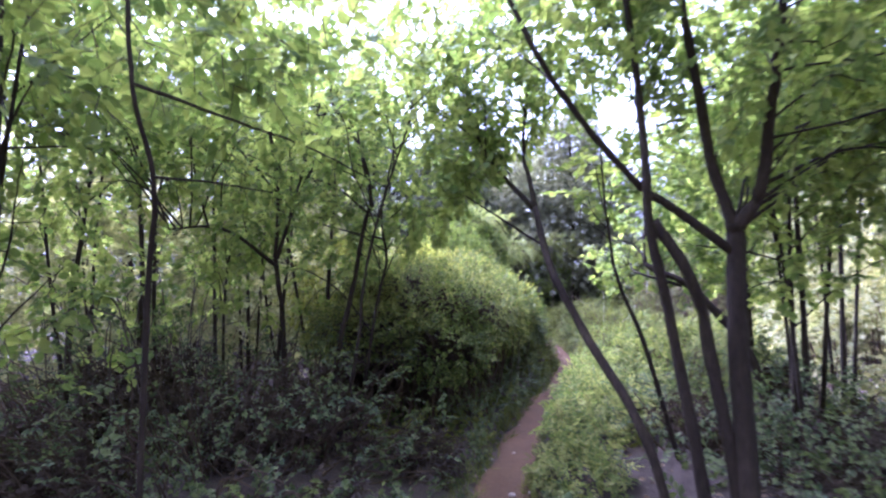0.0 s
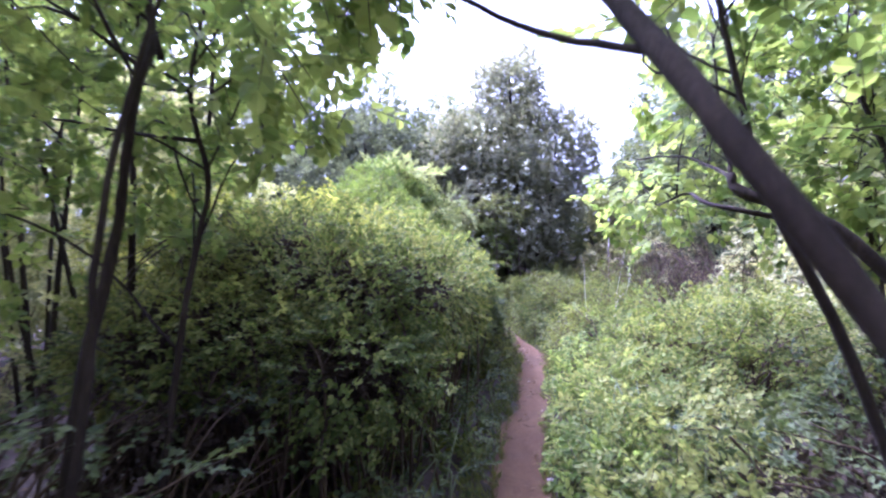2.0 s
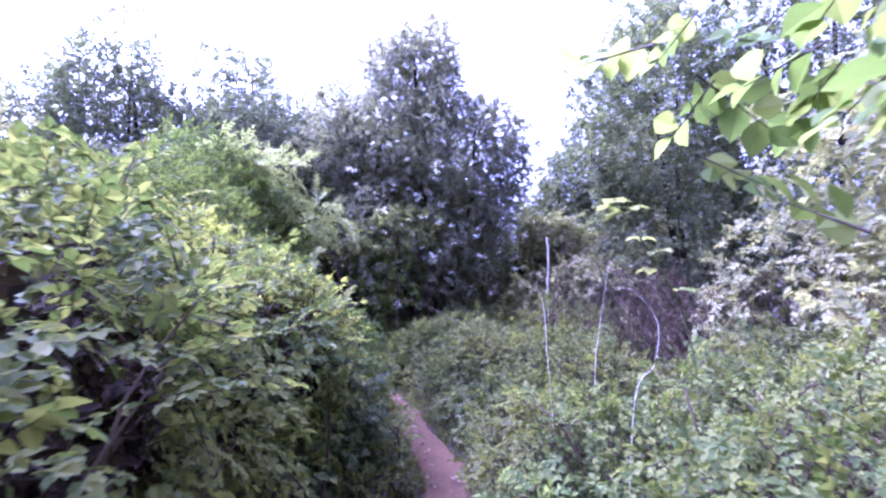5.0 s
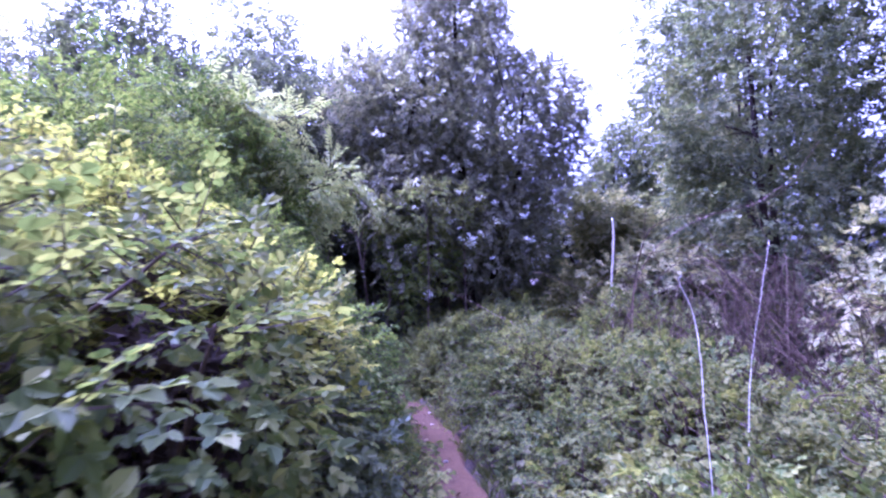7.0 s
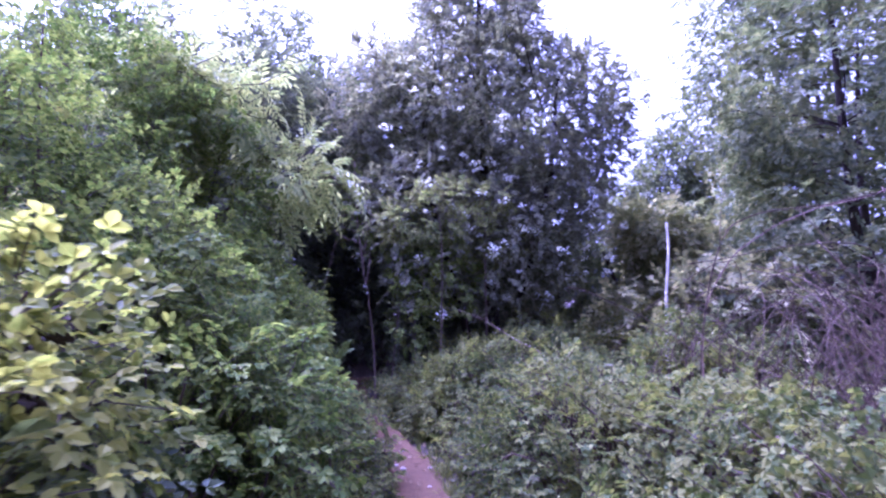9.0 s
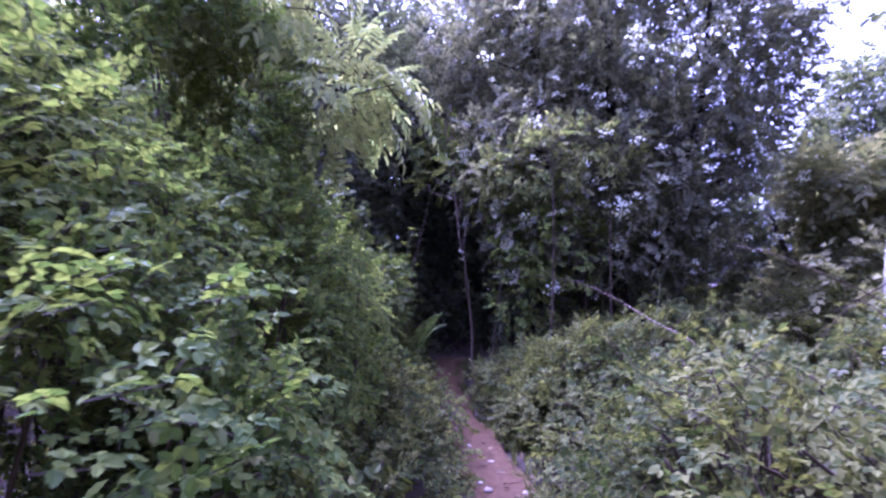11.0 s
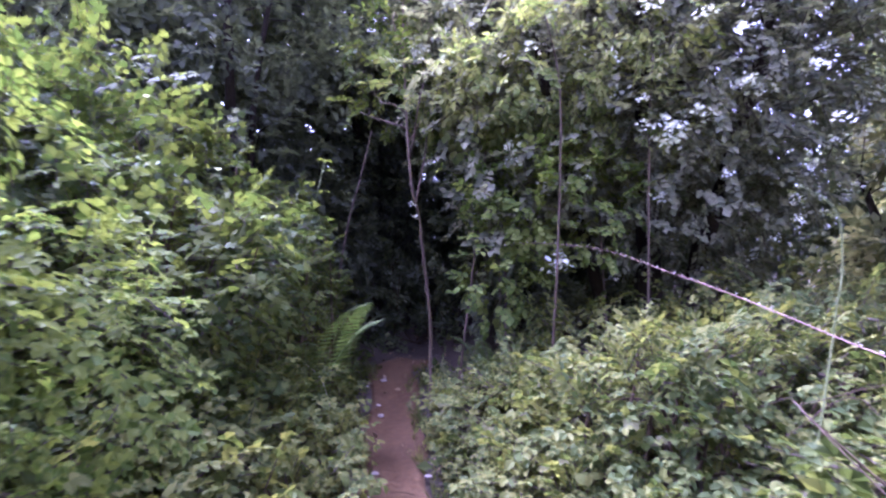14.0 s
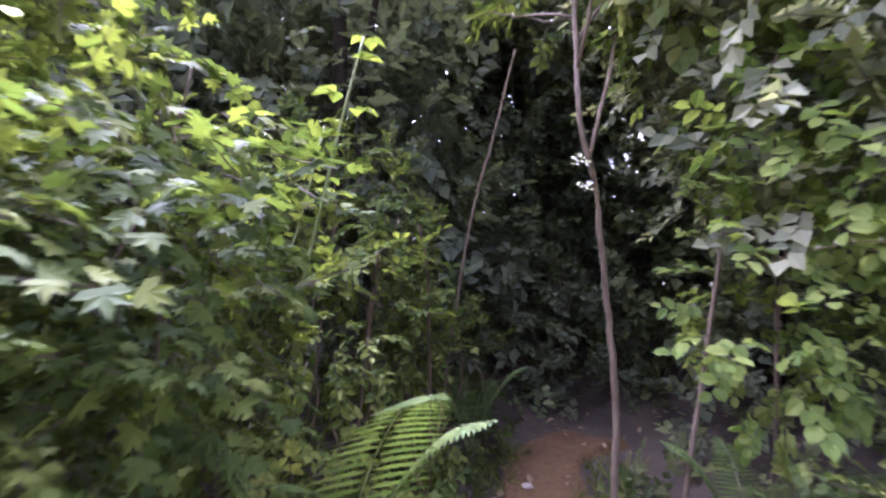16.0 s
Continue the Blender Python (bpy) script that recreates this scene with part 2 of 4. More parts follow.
# ---- leaves and sprays (x runs along the leaf, z is its face) ----
def leaf(length, width, fat=0.4, fold=0.12, droop=0.12, fine=False):
    if not fine:
        v = np.array([(0, 0, 0), (1, 0, -droop), (fat - 0.16, width * 0.92, fold), (fat + 0.24, width * 0.8, fold * 0.6 - droop * 0.4),
                      (fat - 0.16, -width * 0.92, fold), (fat + 0.24, -width * 0.8, fold * 0.6 - droop * 0.4)], float)
        t = [(0, 3, 2), (0, 1, 3), (0, 4, 5), (0, 5, 1)]
    else:
        xs = (0.12, 0.32, 0.52, 0.74)
        ws = (0.55, 0.95, 1.0, 0.62)
        v = [(0, 0, 0), (1, 0, -droop)]
        for x, w in zip(xs, ws):
            z = -droop * x * x
            v += [(x, 0, z), (x + 0.05, w * width, z + fold * w), (x + 0.05, -w * width, z + fold * w)]
        t = [(0, 2, 3), (0, 4, 2)]
        for k in range(3):
            c, n = 2 + 3 * k, 5 + 3 * k
            t += [(c, n, c + 1), (n, n + 1, c + 1), (c, c + 2, n), (n, c + 2, n + 2)]
        t += [(11, 1, 12), (11, 13, 1)]
        v = np.array(v, float)
    return v * length, np.array(t)


def plain_leaf(length, width, fat=0.45, fold=0.12, droop=0.12):
    v = np.array([(0, 0, 0), (fat, width, fold), (1, 0, -droop), (fat, -width, fold)], float)
    return v * length, np.array([(0, 2, 1), (0, 3, 2)])


def lobed_leaf(length, droop=0.15):
    """A palmate leaf with five lobes, as of maple and bramble shoots."""
    ang = np.radians((-150, -118, -86, -66, -46, -22, 0, 22, 46, 66, 86, 118, 150))
    rad = np.array((0.24, 0.42, 0.56, 0.34, 0.68, 0.4, 0.78, 0.4, 0.68, 0.34, 0.56, 0.42, 0.24))
    v = [(0.28, 0, 0.0)]
    for a, r in zip(ang, rad):
        v.append((0.28 + r * math.cos(a), r * math.sin(a), -droop * r * r + 0.06 * abs(math.sin(a))))
    n = len(ang)
    t = [(0, i + 1, i + 2) for i in range(n - 1)] + [(0, n, 1)]
    return np.array(v) * length, np.array(t)


def turned(v, yaw=0, pitch=0, roll=0, at=(0, 0, 0)):
    m = np.array(Euler((roll, pitch, yaw)).to_matrix())
    return v @ m.T + np.asarray(at)


def spray(kind, seed):
    """A leafy shoot 1 m long in its own scale; slot 0 leaf, slot 1 twig."""
    r = np.random.default_rng(seed)
    g = Geo()
    bend = lambda s: np.array((s, 0.1 * math.sin(2.5 * s + seed), 0.08 * s - 0.25 * s * s))
    if kind in ("hazel", "broad", "haw", "small", "far"):
        n = {"hazel": 7, "broad": 7, "haw": 11, "small": 8, "far": 8}[kind]
        size = {"hazel": 0.42, "broad": 0.42, "haw": 0.29, "small": 0.36, "far": 0.4}[kind]
        wid = {"hazel": 0.4, "broad": 0.4, "haw": 0.4, "small": 0.3, "far": 0.36}[kind]
        for i in range(n):
            s = 0.15 + 0.85 * i / (n - 1)
            side = 1 if i % 2 else -1
            shape = plain_leaf if kind in ("haw", "far") else leaf
            v, t = shape(size * r.uniform(0.75, 1.15), wid * r.uniform(0.85, 1.1), r.uniform(0.4, 0.55), 0.1, 0.15, *([True] if kind == "broad" else []))
            yaw = side * r.uniform(0.6, 1.2) if i < n - 1 else r.uniform(-0.2, 0.2)
            g.add(turned(v, yaw, r.uniform(-0.3, 0.5), r.uniform(-0.5, 0.5), bend(s)), t, 0)
    elif kind in ("bramble", "bramble_far"):
        for i in range(5):
            s = 0.1 + 0.9 * i / 4
            side = 1 if i % 2 else -1
            yaw0 = side * r.uniform(0.5, 1.1) if i < 4 else r.uniform(-0.3, 0.3)
            stalk = bend(s) + turned(np.array([(0.13, 0, 0.03)]), yaw0)[0]
            pit, rol = r.uniform(-0.25, 0.45), r.uniform(-0.4, 0.4)
            for k, (dy, sc) in enumerate(((0, 1.0), (1.2, 0.85), (-1.2, 0.85))):
                v, t = (leaf if kind == "bramble" else plain_leaf)(0.27 * sc * r.uniform(0.85, 1.15), 0.36 if kind == "bramble" else 0.42, 0.48, 0.1, 0.2)
                g.add(turned(turned(v, dy), yaw0, pit, rol, stalk), t, 0)
    elif kind == "maple":
        for i in range(6):
            s = 0.15 + 0.85 * i / 5
            side = 1 if i % 2 else -1
            v, t = lobed_leaf(0.32 * r.uniform(0.75, 1.15), r.uniform(0.1, 0.35))
            yaw = side * r.uniform(0.5, 1.2) if i < 5 else 0.1
            g.add(turned(v, yaw, r.uniform(-0.2, 0.6), r.uniform(-0.4, 0.4), bend(s) + turned(np.array([(0.08, 0, 0.02)]), yaw)[0]), t, 0)
    elif kind == "ash":
        for i in range(4):
            yaw = (-0.9, 0.8, -0.35, 0.2)[i]
            root = bend(0.1 + 0.2 * i)
            for k in range(5):
                for side in ((1, -1) if k < 4 else (0,)):
                    v, t = leaf(0.24 * r.uniform(0.85, 1.1), 0.2, 0.42, 0.1, 0.25)
                    pos = np.array((0.16 + 0.13 * k, 0, 0.05 - 0.1 * (0.13 * k) * k * 0.3))
                    g.add(turned(turned(v, side * 0.95, 0.25, 0, pos), yaw, 0.15 * i - 0.2, 0, root), t, 0)
    elif kind == "grass":
        for i in range(9):
            a = r.uniform(-0.5, 0.5)
            h, w = r.uniform(0.5, 1.0), 0.018
            v = np.array([(0, -w, 0), (0, w, 0), (h * 0.6, -w * 0.8, 0.0), (h * 0.6, w * 0.8, 0.0), (h, 0, -0.25 * h)])
            g.add(turned(v, a, r.uniform(-0.5, 0.5), r.uniform(-1.5, 1.5)), [(0, 1, 2), (1, 3, 2), (2, 3, 4)], 0)
        return g.arrays()
    line = [bend(s) for s in (0, 0.5, 1.0)]
    if kind != "far":
        v = []
        for q, w in ((line[0], 0.016), (line[2], 0.006)):
            v += [q + np.array((0, w, -w)), q + np.array((0, -w, -w)), q + np.array((0, 0, w))]
        g.add(v, [(0, 1, 4), (0, 4, 3), (1, 2, 5), (1, 5, 4), (2, 0, 3), (2, 3, 5)], 1)
    return g.arrays()


SPRAYS = {k: [spray(k, 10 * i + 1) for i in range(5)] for k in ("hazel", "broad", "haw", "small", "bramble", "bramble_far", "far", "maple", "ash", "grass")}


def scatter(geo, kind, pos, dirs, ups, size):
    """Copies of the shoots at the places given, turned along dirs with their faces to ups."""
    if not len(pos):
        return
    x = unit(dirs)
    z = unit(ups - (ups * x).sum(1, keepdims=True) * x)
    y = np.cross(z, x)
    rot = np.stack([x, y, z], axis=2)
    pick = rng.integers(0, len(SPRAYS[kind]), len(pos))
    for k, (v, t, m) in enumerate(SPRAYS[kind]):
        w = np.nonzero(pick == k)[0]
        if not len(w):
            continue
        vv = np.einsum("nij,vj->nvi", rot[w] * size[w][:, None, None], v) + pos[w][:, None]
        tt = t[None] + (np.arange(len(w)) * len(v))[:, None, None]
        geo.add(vv.reshape(-1, 3), tt.reshape(-1, 3), np.tile(m, len(w)))


def clear_of_path(p):
    """Keeps the walking line open."""
    d = np.abs(p[:, 0] - path_x(p[:, 1]))
    side = np.where(p[:, 0] > path_x(p[:, 1]), 0.1, 0.0)
    need = np.where(p[:, 2] < 0.33, 0.27, np.where(p[:, 2] < 1.9, 0.42 + side, 0.0)) * (p[:, 1] < 19)
    return d > need


def shell(blobs, n, depth=0.3, rough=0.2, scale=2.2, gaps=0.0, low=0.03):
    """Places in the outer layer of a heap of rounded lobes, with the outward direction."""
    b = np.array(blobs, float)
    area = (b[:, 3] * b[:, 4] + b[:, 3] * b[:, 5] + b[:, 4] * b[:, 5])
    which = rng.choice(len(b), n, p=area / area.sum())
    u = unit(rng.normal(size=(n, 3)))
    c, r = b[which, :3], b[which, 3:]
    p0 = c + u * r
    k = 1 + rough * lumps(p0, scale) + 0.5 * rough * lumps(p0, scale * 3.1)
    k *= 1 - depth * rng.random(n) ** 1.6
    p = c + u * r * k[:, None]
    nrm = unit(u / r)
    keep = p[:, 2] > ground_z(p[:, 0], p[:, 1]) + low
    for i in range(len(b)):
        d = np.linalg.norm((p - b[i, :3]) / b[i, 3:], axis=1)
        keep &= ~((which != i) & (d < 0.72))
    if gaps:
        keep &= lumps(p, 4.5) > gaps * 2 - 1.2
    keep &= clear_of_path(p)
    return p[keep], nrm[keep]


def leafed(geo, kind, p, nrm, size, out=0.8, up=0.9, spread=0.55, droop=0.15):
    n = len(p)
    d = nrm * out + rng.normal(0, spread, (n, 3)) - UP * droop
    u = UP * up + nrm * 0.45 + rng.normal(0, 0.28, (n, 3))
    scatter(geo, kind, p, d, u, size * rng.uniform(0.7, 1.3, n))


def bush(name, label, category, blobs, kind, mat, n, size, group="", canes=20, cane_mat=None, depth=0.3, gaps=0.0, low=0.03, rough=0.2, inner=0):
    """A shrub: arching stems from the ground, a skin of leafy shoots and added dark leaves that shade the inside."""
    b = np.array(blobs, float)
    bx, by = b[:, 0].mean(), b[:, 1].mean()
    top = thing(name, (bx, by, float(ground_z(bx, by))), label, category, group)
    g = Geo()
    p, nrm = shell(blobs, n, depth, rough, gaps=gaps, low=low)
    leafed(g, kind, p, nrm, size)
    part("foliage", g, [mat, TWIG], top, kind="stuff")
    # dark leaves added in the core to block light and deepen its shade
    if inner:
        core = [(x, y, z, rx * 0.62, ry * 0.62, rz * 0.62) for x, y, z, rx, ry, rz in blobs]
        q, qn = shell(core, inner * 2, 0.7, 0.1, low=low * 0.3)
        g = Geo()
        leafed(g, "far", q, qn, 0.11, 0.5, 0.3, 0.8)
        part("shade_core", g, [CORE_SHADE_LEAF, TWIG], top, "dark brown leaves added inside the bush to block light", kind="stuff")
    s = Geo()
    ends = rng.choice(len(p), min(canes, len(p)), replace=False)
    for e in ends:
        q = p[e]
        f = np.array((bx, by, 0)) * 0.35 + q * 0.65 + rng.normal(0, 0.15, 3)
        f[2] = ground_z(f[0], f[1]) - 0.02
        if not clear_of_path(np.array([f]))[0]:
            continue
        mid = (f + q) / 2 + np.array((0, 0, 0.25 * abs(q[2] - f[2]))) + rng.normal(0, 0.06, 3)
        tube(s, [f, mid, q], 0.009, 0.004, 4, 4, 0.004)
    if s.n:
        part("stem_tangle", s, cane_mat or DRY_CANE, top, kind="stuff", smooth=True)
    return top


def tree(name, label, category, limbs, blobs, kind, leaf_mat, n, size, bark=None, group="", boughs=30, depth=0.75, sides=8, gaps=0.25, rough=0.25):
    """A tree: tapered trunk and limbs, boughs that reach into the crown, and leafy shoots at their ends."""
    bark = bark or BARK
    base = limbs[0][0][0]
    top = thing(name, tuple(base), label, category, group)
    joints = []
    for i, (pts, r0, r1) in enumerate(limbs):
        g = Geo()
        line = tube(g, pts, r0, r1, sides, 6, 0.004)
        joints.append(line[len(line) // 3:] if i == 0 and len(limbs) == 1 else (line[len(line) // 2:] if i == 0 else line[2:]))
        part("trunk" if i == 0 else "branch", g, bark, top, smooth=True)
    joints = np.vstack(joints)
    p, nrm = shell(blobs, n, depth, rough, 1.6, gaps=gaps)
    g = Geo()
    leafed(g, kind, p, nrm, size, 0.55, 1.0, 0.75, 0.1)
    part("crown", g, [leaf_mat, TWIG], top, kind="stuff")
    w = Geo()
    for e in rng.choice(len(p), min(boughs, len(p)), replace=False):
        q = p[e]
        j = joints[np.argmin(np.linalg.norm(joints - q - np.array((0, 0, -0.35)), axis=1) + rng.uniform(0, 0.7, len(joints)))]
        mid = (j + q) / 2 + np.array((0, 0, 0.12)) + rng.normal(0, 0.08, 3)
        dist = np.linalg.norm(q - j)
        tube(w, [j, mid, q], 0.004 + 0.004 * dist, 0.003, 4, 4, 0.015)
    if w.n:
        part("twig_growth", w, bark, top, kind="stuff", smooth=True)
    return top


# ---- ground and path ----
xs = np.concatenate([[-600, -200, -80, -40, -24], np.arange(-14, 18.01, 0.16), [26, 42, 80, 200, 600]])
ys = np.concatenate([[-600, -200, -80, -30, -14], np.arange(-7, 27.01, 0.16), [34, 48, 90, 200, 600]])
gx, gy = np.meshgrid(xs, ys, indexing="xy")
flat = np.stack([gx.ravel(), gy.ravel(), np.zeros(gx.size)], 1)
gzv = ground_z(flat[:, 0], flat[:, 1])
near = np.exp(-((flat[:, 0] - 1) / 20) ** 2 - ((flat[:, 1] - 9) / 20) ** 2)
off = np.abs(flat[:, 0] - path_x(flat[:, 1]))
flat[:, 2] = gzv + near * (0.025 * lumps(flat, 2.3) + 0.015 * lumps(flat, 7)) * np.clip(off - 0.1, 0.1, 1) - 0.03 * (off < 0.3)
nx = len(xs)
i, j = np.meshgrid(np.arange(len(ys) - 1), np.arange(nx - 1), indexing="ij")
a0 = (i * nx + j).ravel()
tri = np.concatenate([np.stack([a0, a0 + 1, a0 + nx + 1], 1), np.stack([a0, a0 + nx + 1, a0 + nx], 1)])
ground = part("ground", Geo().add(flat, tri), SOIL, None, smooth=True)
tagged(ground, "dark woodland soil under brown leaf litter", "ground", kind="structure")

rows_y = np.arange(-7, 18.0, 0.07)
across = np.linspace(-1, 1, 13)
py = np.repeat(rows_y, 13)
pa = np.tile(across, len(rows_y))
pc = path_x(py) + 0.03 * np.sin(py * 3.1)
half_w = 0.21 + 0.035 * np.sin(py * 2.3 + pa * 2) + 0.03 * np.sin(py * 5.9 + 1 + pa)
px = pc + pa * half_w
pp = np.stack([px, py, np.zeros(len(px))], 1)
pp[:, 2] = np.interp(py, (-10, 0, 9, 13, 16.4, 17, 30), (0.1, 0.0, -0.2, -0.12, -0.06, 0.06, 0.3)) + 0.03 * pa ** 2 - 0.07 * (np.abs(pa) > 0.99) + 0.008 * lumps(pp, 5) + 0.006 * lumps(pp, 17)
i, j = np.meshgrid(np.arange(len(rows_y) - 1), np.arange(12), indexing="ij")
a0 = (i * 13 + j).ravel()
tri = np.concatenate([np.stack([a0, a0 + 1, a0 + 14], 1), np.stack([a0, a0 + 14, a0 + 13], 1)])
footpath = part("footpath", Geo().add(pp, tri), PATH_SOIL, None, smooth=True)
tagged(footpath, "narrow trodden path of bare reddish soil", "path", kind="structure")


# ---- the copse at the start ----
tree("leaning_tree", "slender leaning tree with dark bark and broad green leaves", "tree",
     [([(1.34, 3.3, -0.05), (1.3, 3.36, 0.3), (1.2, 3.48, 0.7), (0.99, 3.72, 1.15), (0.79, 3.92, 1.6), (0.73, 4.34, 2.05)], 0.034, 0.027),
      ([(0.73, 4.34, 2.04), (0.61, 4.71, 2.29), (0.41, 4.93, 2.63), (0.2, 5.1, 3.2)], 0.026, 0.01),
      ([(0.73, 4.34, 2.04), (0.73, 4.56, 2.33), (0.71, 4.69, 2.6), (0.75, 4.8, 3.3)], 0.025, 0.01),
      ([(0.77, 4.05, 1.72), (0.58, 4.35, 1.88), (0.3, 4.51, 2.08), (0.12, 4.67, 2.26)], 0.012, 0.004)],
     [(0.3, 5.0, 3.0, 0.9, 0.8, 0.7), (0.8, 4.7, 3.5, 0.9, 0.9, 0.7)], "hazel", HAZEL, 800, 0.16, boughs=16)
tree("multi_stemmed_tree", "dark multi-stemmed tree with forked trunks beside the path", "tree",
     [([(1.7, 3.05, 0.0), (1.68, 3.07, 0.31), (1.67, 3.12, 1.16), (1.7, 3.17, 1.7), (1.68, 3.17, 1.82)], 0.062, 0.05),
      ([(1.68, 3.17, 1.78), (1.61, 3.21, 2.14), (1.53, 3.22, 2.82), (1.46, 3.22, 3.3), (1.4, 3.3, 4.2)], 0.038, 0.016),
      ([(1.69, 3.16, 1.78), (1.78, 3.08, 2.02), (1.83, 3.03, 2.58), (1.86, 2.95, 3.1), (1.9, 2.9, 4.0)], 0.042, 0.016),
      ([(1.66, 3.18, 1.66), (1.37, 3.2, 1.9), (1.17, 3.2, 2.05), (0.91, 3.17, 2.33), (0.57, 3.11, 2.74), (0.34, 3.1, 3.2)], 0.03, 0.015),
      ([(1.5, 3.17, 0.05), (1.42, 3.19, 0.64), (1.33, 3.22, 1.21), (1.21, 3.17, 1.73), (1.19, 3.18, 2.13), (1.16, 3.22, 2.61), (1.07, 3.24, 3.4)], 0.04, 0.02),
      ([(1.66, 3.1, 0.05), (1.58, 3.12, 0.66), (1.5, 3.14, 1.16), (1.37, 3.11, 1.54), (1.21, 3.16, 1.83)], 0.042, 0.032)],
     [(1.2, 3.2, 3.6, 1.3, 1.2, 0.9), (2.2, 3.4, 3.2, 1.1, 1.2, 1.0), (2.9, 4.2, 2.5, 0.9, 0.9, 0.7)], "hazel", HAZEL, 2600, 0.15, boughs=40)
tree("thin_hazel", "thin upright hazel stem with sparse leaves", "tree",
     [([(1.9, 4.5, 0.0), (1.66, 4.59, 0.97), (1.49, 4.69, 1.5), (1.43, 4.78, 2.02), (1.4, 4.9, 2.8)], 0.022, 0.008)],
     [(1.5, 4.9, 2.5, 0.6, 0.6, 0.6)], "hazel", HAZEL, 60, 0.2, group="hazel stems", boughs=6)
tree("forked_hazel", "forked hazel stem with a crown of broad leaves", "tree",
     [([(-1.5, 5.33, 0.0), (-1.51, 5.33, 0.7), (-1.53, 5.28, 1.29), (-1.58, 5.25, 1.72), (-1.57, 5.26, 2.31), (-1.74, 5.35, 3.2)], 0.032, 0.014),
      ([(-1.58, 5.25, 1.68), (-1.43, 5.24, 2.18), (-1.37, 5.3, 2.47), (-1.2, 5.3, 3.2)], 0.02, 0.008),
      ([(-1.57, 5.24, 1.6), (-1.8, 4.79, 1.86), (-1.92, 4.47, 1.91), (-2.1, 4.22, 1.87)], 0.02, 0.007)],
     [(-1.5, 5.0, 2.9, 1.3, 1.2, 0.8), (-2.2, 4.4, 2.6, 1.0, 1.0, 0.7)], "hazel", HAZEL, 950, 0.16, group="hazel stems", boughs=30, gaps=0.35)
tree("leaning_hazel", "leaning hazel clump with several dark stems", "tree",
     [([(-1.1, 5.3, 0.0), (-0.98, 5.33, 0.93), (-0.85, 5.39, 1.52), (-0.76, 5.37, 1.99), (-0.69, 5.43, 2.29), (-0.81, 5.47, 2.79), (-1.18, 5.48, 3.35)], 0.028, 0.012),
      ([(-0.69, 5.43, 2.2), (-0.8, 5.46, 2.7), (-0.88, 5.46, 3.2)], 0.016, 0.008),
      ([(-0.85, 5.6, 0.0), (-0.69, 5.62, 1.1), (-0.56, 5.64, 1.69), (-0.61, 5.58, 2.11), (-0.52, 5.7, 2.8)], 0.019, 0.008),
      ([(-0.9, 4.8, 0.0), (-0.75, 4.85, 0.9), (-0.71, 4.85, 1.48), (-0.55, 4.95, 2.2), (-0.3, 5.1, 3.0)], 0.018, 0.008)],
     [(-0.5, 4.9, 2.7, 1.1, 1.0, 0.7), (-0.2, 5.2, 3.3, 0.9, 0.9, 0.7), (-0.1, 4.6, 2.35, 0.45, 0.5, 0.35), (-0.4, 5.7, 2.3, 0.7, 0.6, 0.6), (0.15, 5.4, 2.6, 0.45, 0.5, 0.35), (-1.3, 6.2, 2.1, 1.0, 0.9, 0.8)], "hazel", HAZEL, 1150, 0.16, group="hazel stems", boughs=30, gaps=0.35)
tree("slim_sapling", "slim dark sapling with long side twigs", "tree",
     [([(-1.25, 2.3, 0.0), (-1.22, 2.29, 1.39), (-1.15, 2.18, 1.89), (-1.18, 2.08, 2.24), (-1.25, 2.12, 2.8)], 0.014, 0.008),
      ([(-1.18, 2.08, 2.24), (-1.04, 2.6, 2.27), (-0.73, 3.13, 2.24), (-0.4, 3.5, 2.1)], 0.009, 0.004),
      ([(-1.15, 2.18, 1.9), (-1.05, 2.66, 1.96), (-0.9, 2.9, 1.95)], 0.006, 0.003)],
     [(-1.1, 2.8, 2.7, 0.8, 0.8, 0.5)], "hazel", HAZEL, 130, 0.16, group="hazel stems", boughs=0)
for k, (x, y, h) in enumerate([(-2.6, 6.4, 3.6), (-3.4, 5.0, 3.8), (-2.2, 7.3, 3.4), (-4.4, 6.9, 4.2), (-2.6, 3.2, 3.8), (-4.6, 3.4, 4.4), (2.9, 4.6, 3.6), (3.8, 3.6, 4.0), (3.4, 6.2, 3.0)]):
    dx, dy = rng.uniform(-0.4, 0.4, 2)
    tree("hazel_pole", "slim dark pole of hazel with thin leafy top", "tree",
         [([(x, y, 0), (x + dx * 0.3, y + dy * 0.3, h * 0.4), (x + dx, y + dy, h * 0.95)], 0.03, 0.01),
          ([(x + 0.08, y, 0), (x - dx * 0.5, y - dy * 0.3, h * 0.45), (x - dx * 1.4, y + 0.2, h * 0.9)], 0.02, 0.008)],
         [(x, y, h * 0.8, 1.0, 1.0, h * 0.22), (x - dx, y - dy, h * 0.6, 0.8, 0.8, h * 0.2)], "hazel", HAZEL, 300, 0.17, group="hazel stems", boughs=16, gaps=0.35)
